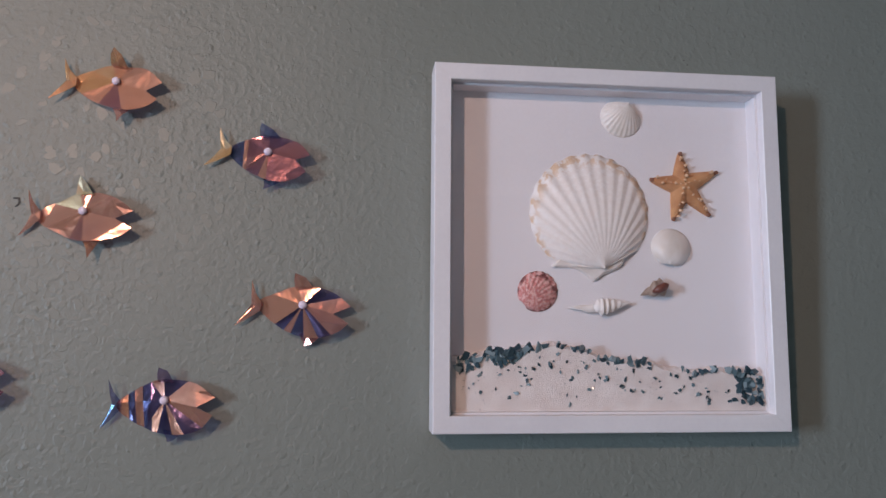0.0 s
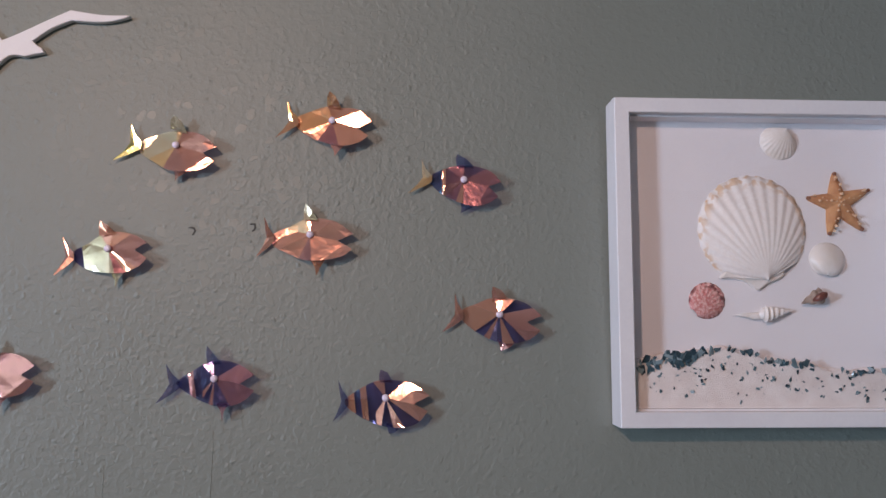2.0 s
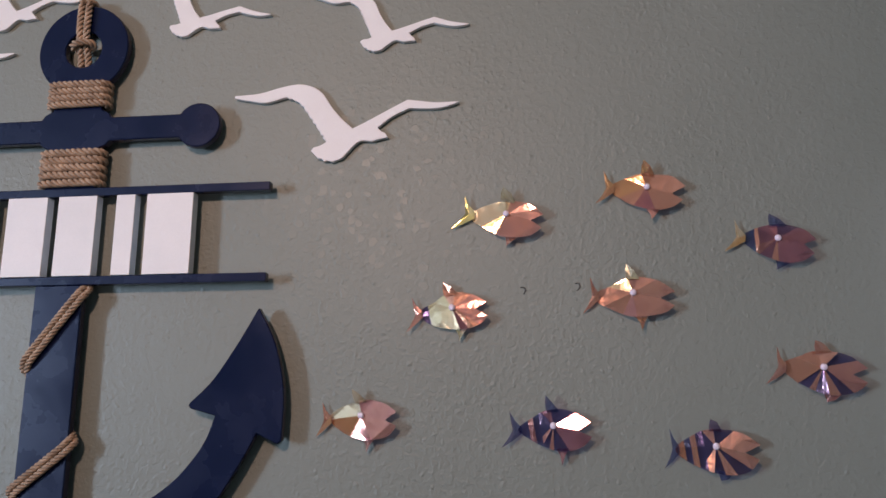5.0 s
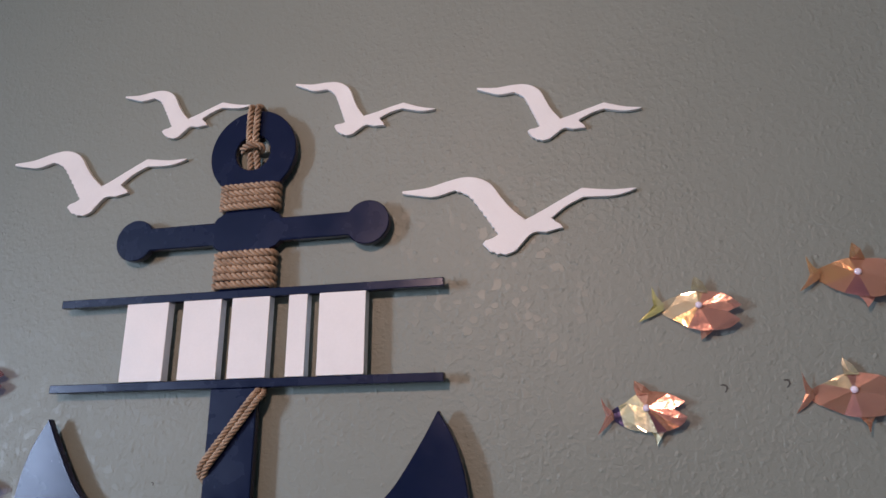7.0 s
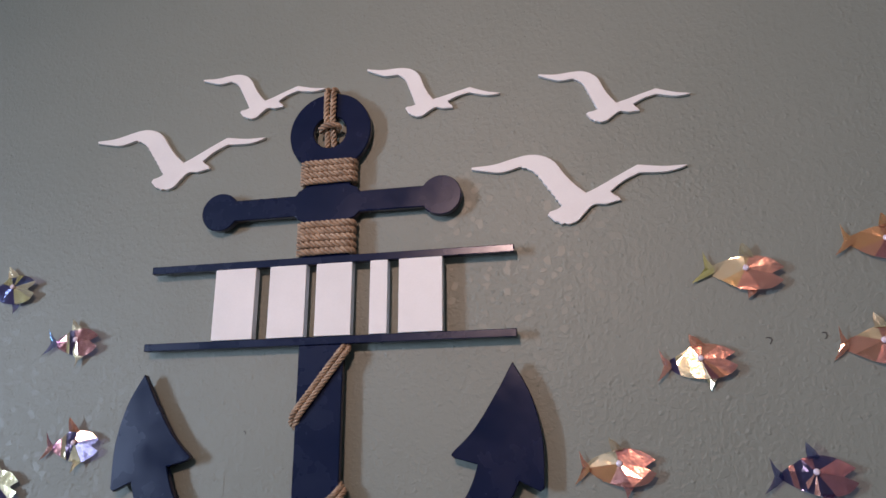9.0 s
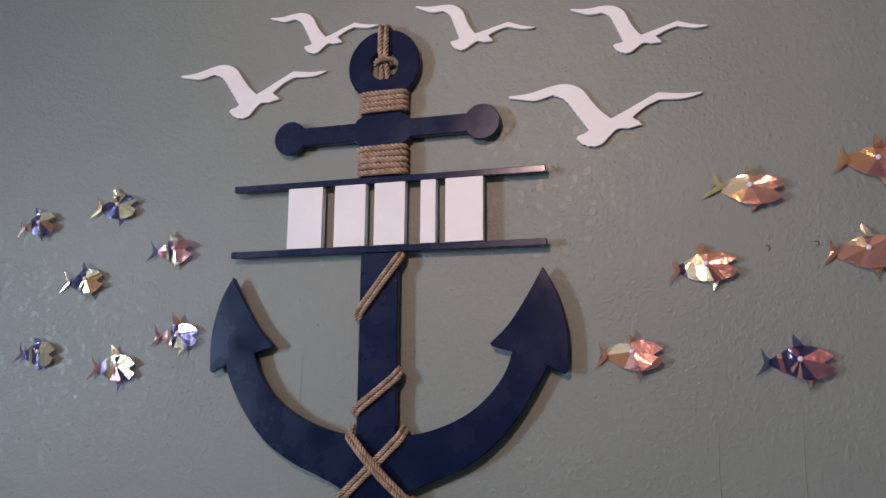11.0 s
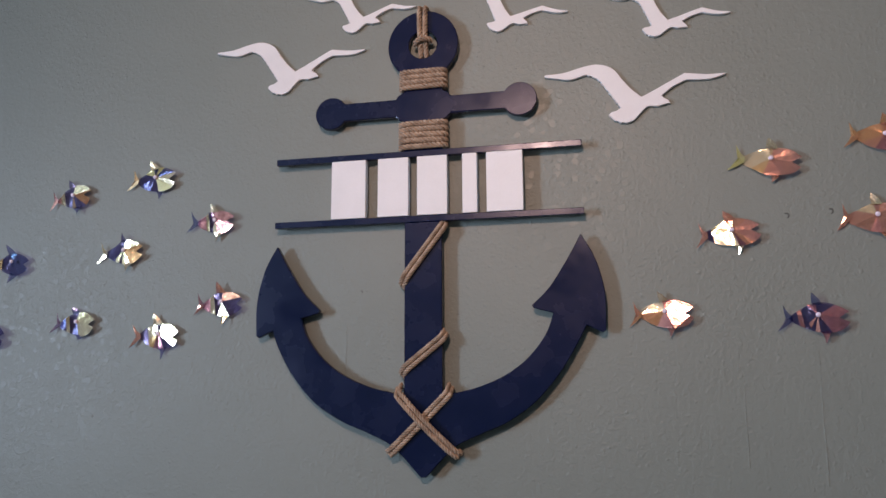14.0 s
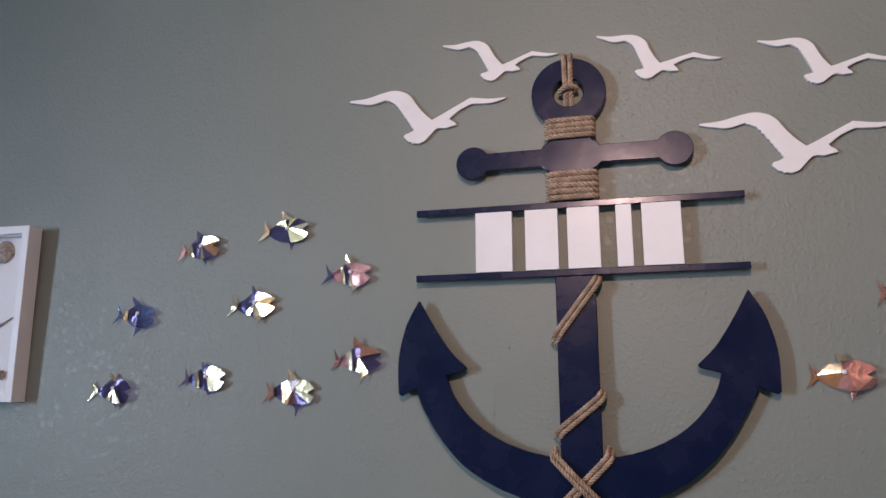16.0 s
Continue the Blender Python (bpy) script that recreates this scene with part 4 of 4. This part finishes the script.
def shell_box():
    B = shadow_box(0.4355, 1.4655, 2.4, "white shadow box with shells, starfish, sand and glass chips")
    # places within the box: x from its middle, z from its lower edge
    part("scallop_shell", shell_mesh("scallop_shell", 0.108, 0.0145, 19, 0.00055, 276, SCALLOP, 1.0), B, "large white scallop with tan rim", pose(-0.0025, BACK, 0.1385, 0, -12, 0))
    ear = curve_pts([(-0.030, 0.156), (-0.046, 0.1425), (-0.047, 0.1400), (-0.026, 0.1385), (-0.013, 0.1295), (-0.008, 0.1290), (-0.001, 0.1345), (0.016, 0.1430), (0.010, 0.160)], 3, True)
    part("shell_hinge", slab("shell_hinge", [ear], BACK, BACK - 0.0042, SHELL, 0.0016), B, "white eared hinge of the scallop")
    part("fan_shell", shell_mesh("fan_shell", 0.034, 0.009, 16, 0.00022, 250, SHELL, 1.12), B, "small white ribbed shell", pose(0.024, BACK, 0.2905, 0, 204, 0))
    part("clam_shell", shell_mesh("clam_shell", 0.034, 0.011, 0, 0.0, 320, SHELL, 1.08), B, "small smooth white shell", pose(0.058, BACK, 0.1435, 0, 12, 0))
    part("pink_scallop", shell_mesh("pink_scallop", 0.036, 0.0075, 18, 0.0004, 330, PINK, 0.98), B, "pink scallop with dark rim spots", pose(-0.0735, BACK, 0.1075, 0, 50, 0))
    part("turret_shell", spiral_shell("turret_shell", 0.034, 0.0155, 6, SHELL), B, "white pointed spiral shell", pose(-0.0125, BACK, 0.1045, 0, -8, 0))
    part("turret_lip", spiral_shell("turret_lip", 0.034, 0.0085, 2, SHELL), B, "flat pale lip of the spiral shell", pose(-0.003, BACK, 0.1035, 0, 182, 0))
    W = part("whelk_shell", spiral_shell("whelk_shell", 0.026, 0.0165, 3, WHELK), B, "small brown whelk", pose(0.054, BACK, 0.1255, 0, 158, 0))
    v, f = tube([(0.001, -0.0105, 0), (0.005, -0.0125, 0.0), (0.0115, -0.0120, 0.001), (0.016, -0.0098, 0.001)], lambda s: 0.0042 * math.sin(math.pi * (0.12 + 0.8 * s)), 10)
    part("mouth", mesh_of("mouth", v, f, WHELK_IN, True), W, "dark opening")
    starfish(B, 0.0735, 0.2155)

    # sand bed
    def top(s):
        return 0.0560 + 0.0185 * math.exp(-((s - 0.30) / 0.26) ** 2) - 0.004 * s + 0.0015 * math.sin(s * 23) + 0.001 * math.sin(s * 61 + 1)

    w, y0, y1, n = FW / 2 - FM - 0.0024, BACK - 0.0002, -FD + 0.0105, 120
    verts, faces = [], []
    rng = random.Random(7)
    for i in range(n + 1):
        s = i / n
        x = -w + 2 * w * s
        zt = top(s)
        verts += [(x, y0, FM + 0.0024), (x, y1, FM + 0.0024), (x, y1, zt - 0.004 + rng.uniform(-0.0004, 0.0004)), (x, (y0 + y1) / 2, zt - 0.001 + rng.uniform(-0.0006, 0.0006)), (x, y0, zt + rng.uniform(-0.0004, 0.0004))]
    for i in range(n):
        a, b = 5 * i, 5 * (i + 1)
        faces += [(a + k, a + (k + 1) % 5, b + (k + 1) % 5, b + k) for k in range(5)]
    faces += [(0, 1, 2, 3, 4), tuple(5 * n + k for k in range(5))]
    part("sand_bed", mesh_of("sand_bed", verts, faces, SAND), B, "pale sand")
    # glass chips: a dense line along the crest, heaps at both ends, strays below
    chips = []
    for q in range(5):
        turn = sorted(rng.uniform(0, 2 * math.pi) for _ in range(2)) + [q, q + 2.1, q + 4.0, q + 5.1]
        v = [(rng.uniform(0.75, 1.1) * math.cos(a), 0, rng.uniform(0.5, 0.8) * math.sin(a)) for a in sorted(e % (2 * math.pi) for e in turn)]
        vs = [(x, -0.35, z) for x, _, z in v] + [(x * 1.1, 0.35, z * 1.1) for x, _, z in v]
        chips.append(mesh_of("glass_chip", vs, [tuple(range(6)), tuple(range(11, 5, -1))] + [(i, 6 + i, 6 + (i + 1) % 6, (i + 1) % 6) for i in range(6)], CHIP))

    def chip(s, z, r):
        m = pose(-w + 2 * w * s, y1 + rng.uniform(-0.0011, -0.0001), z, rng.uniform(-25, 25), rng.uniform(0, 360), rng.uniform(-25, 25)) @ Matrix.Diagonal((r * 1.15, r * 0.5, r, 1))
        part("glass_chip", rng.choice(chips), B, "", m)

    for _ in range(56):
        s = min(max(rng.gauss(0.13, 0.065), 0.02), 0.33)
        chip(s, top(s) - 0.0018 + rng.uniform(-0.010, 0.0025) * (1 if s < 0.22 else 0.3), rng.uniform(0.0020, 0.0058))
    for _ in range(50):
        s = rng.uniform(0.2, 0.97)
        chip(s, top(s) - 0.0022 + rng.uniform(-0.0016, 0.0016), rng.uniform(0.0022, 0.0050))
    for _ in range(52):
        s = min(max(rng.gauss(0.955, 0.03), 0.86), 0.985)
        chip(s, rng.uniform(FM + 0.008, top(s) - 0.002), rng.uniform(0.0018, 0.0048))
    for _ in range(90):
        s = rng.uniform(0.04, 0.9)
        chip(s, FM + 0.006 + (top(s) - FM - 0.012) * rng.random() ** 0.6, rng.uniform(0.0011, 0.0025))
    sv, sf = [], []
    for _ in range(150):
        s, r = rng.uniform(0.01, 0.99), rng.uniform(0.0002, 0.0006)
        x, z, y = -w + 2 * w * s, FM + 0.003 + (top(s) - FM - 0.008) * rng.random(), y1 - 0.0001
        o = len(sv)
        sv += [(x - r, y, z), (x, y, z - r * 0.8), (x + r, y, z), (x, y, z + r * 0.7), (x, y - 0.0003, z)]
        sf += [(o, o + 1, o + 4), (o + 1, o + 2, o + 4), (o + 2, o + 3, o + 4), (o + 3, o, o + 4)]
    tagged(part("gravel_specks", mesh_of("gravel_specks", sv, sf, SPECK), B), "tiny dark gravel specks", "", "", "stuff")


shell_box()


def far_box():
    B = shadow_box(-1.776, 1.4660, 1.2, "white shadow box with brown shells and driftwood")
    part("brown_shell", shell_mesh("brown_shell", 0.044, 0.010, 12, 0.0006, 270, WHELK), B, "brown ribbed shell", pose(0.090, BACK, 0.250, 0, -20, 0))
    v, f = tube([(0.055, -0.010, 0.118), (0.08, -0.011, 0.130), (0.10, -0.010, 0.139), (0.118, -0.0085, 0.149)], lambda s: 0.0032 * (1 - 0.8 * s) + 0.0004, 8)
    part("twig", mesh_of("twig", v, f, TWIG, True), B, "pointed grey driftwood twig")
    part("whelk_shell", spiral_shell("whelk_shell", 0.032, 0.017, 3, WHELK), B, "small grey-brown whelk", pose(0.118, BACK, 0.048, 0, 172, 0))


far_box()


# ---- chips and scuffs in the wall paint ----
def scuff(x, z, size, seed, hook=True):
    rng = random.Random(seed)
    a = [(size * 0.45 * math.cos(q), size * 0.5 * math.sin(q)) for q in (2.4, 1.6, 0.8, 0.0, -0.8, -1.5)] if hook else [(-size * 0.3, 0), (0, size * 0.2), (size * 0.3, 0)]
    pts = [(px + rng.uniform(-0.1, 0.1) * size, -0.0002, pz + rng.uniform(-0.1, 0.1) * size) for px, pz in a]
    v, f = tube(pts, lambda s: size * (0.06 + 0.10 * math.sin(math.pi * s)), 6)
    v = [(p.x, -0.0003 + (p.y + 0.0002) * 0.25, p.z) for p in v]
    ob = new("wall_scuff", mesh_of("wall_scuff", v, f, SCUFF))
    ob.matrix_basis = pose(x, 0, z)
    tagged(ob, "small dark chip in the wall paint", "scuff", "", "structure")


scuff(-0.127, 1.651, 0.0075, 1)
scuff(-0.069, 1.655, 0.0075, 2)
scuff(-0.759, 1.553, 0.004, 3)
scuff(0.525, 1.8085, 0.0025, 4, False)
scuff(0.528, 1.8035, 0.0030, 5, False)
scuff(-0.172, 1.358, 0.0035, 6, False)


def paint_drip(x, z0, z1):
    v, f = tube([(x + 0.0006 * math.sin(k), 0, z0 + (z1 - z0) * k / 9) for k in range(10)], lambda q: 0.0003 + 0.0006 * (1 - q), 8)
    ob = new("paint_run", mesh_of("paint_run", v, f, WALL, True))
    tagged(ob, "thin dried paint run on the wall", "paint run", "", "structure")


paint_drip(-0.197, 1.30, 1.43)
paint_drip(-0.098, 1.28, 1.46)
paint_drip(-0.782, 1.38, 1.50)
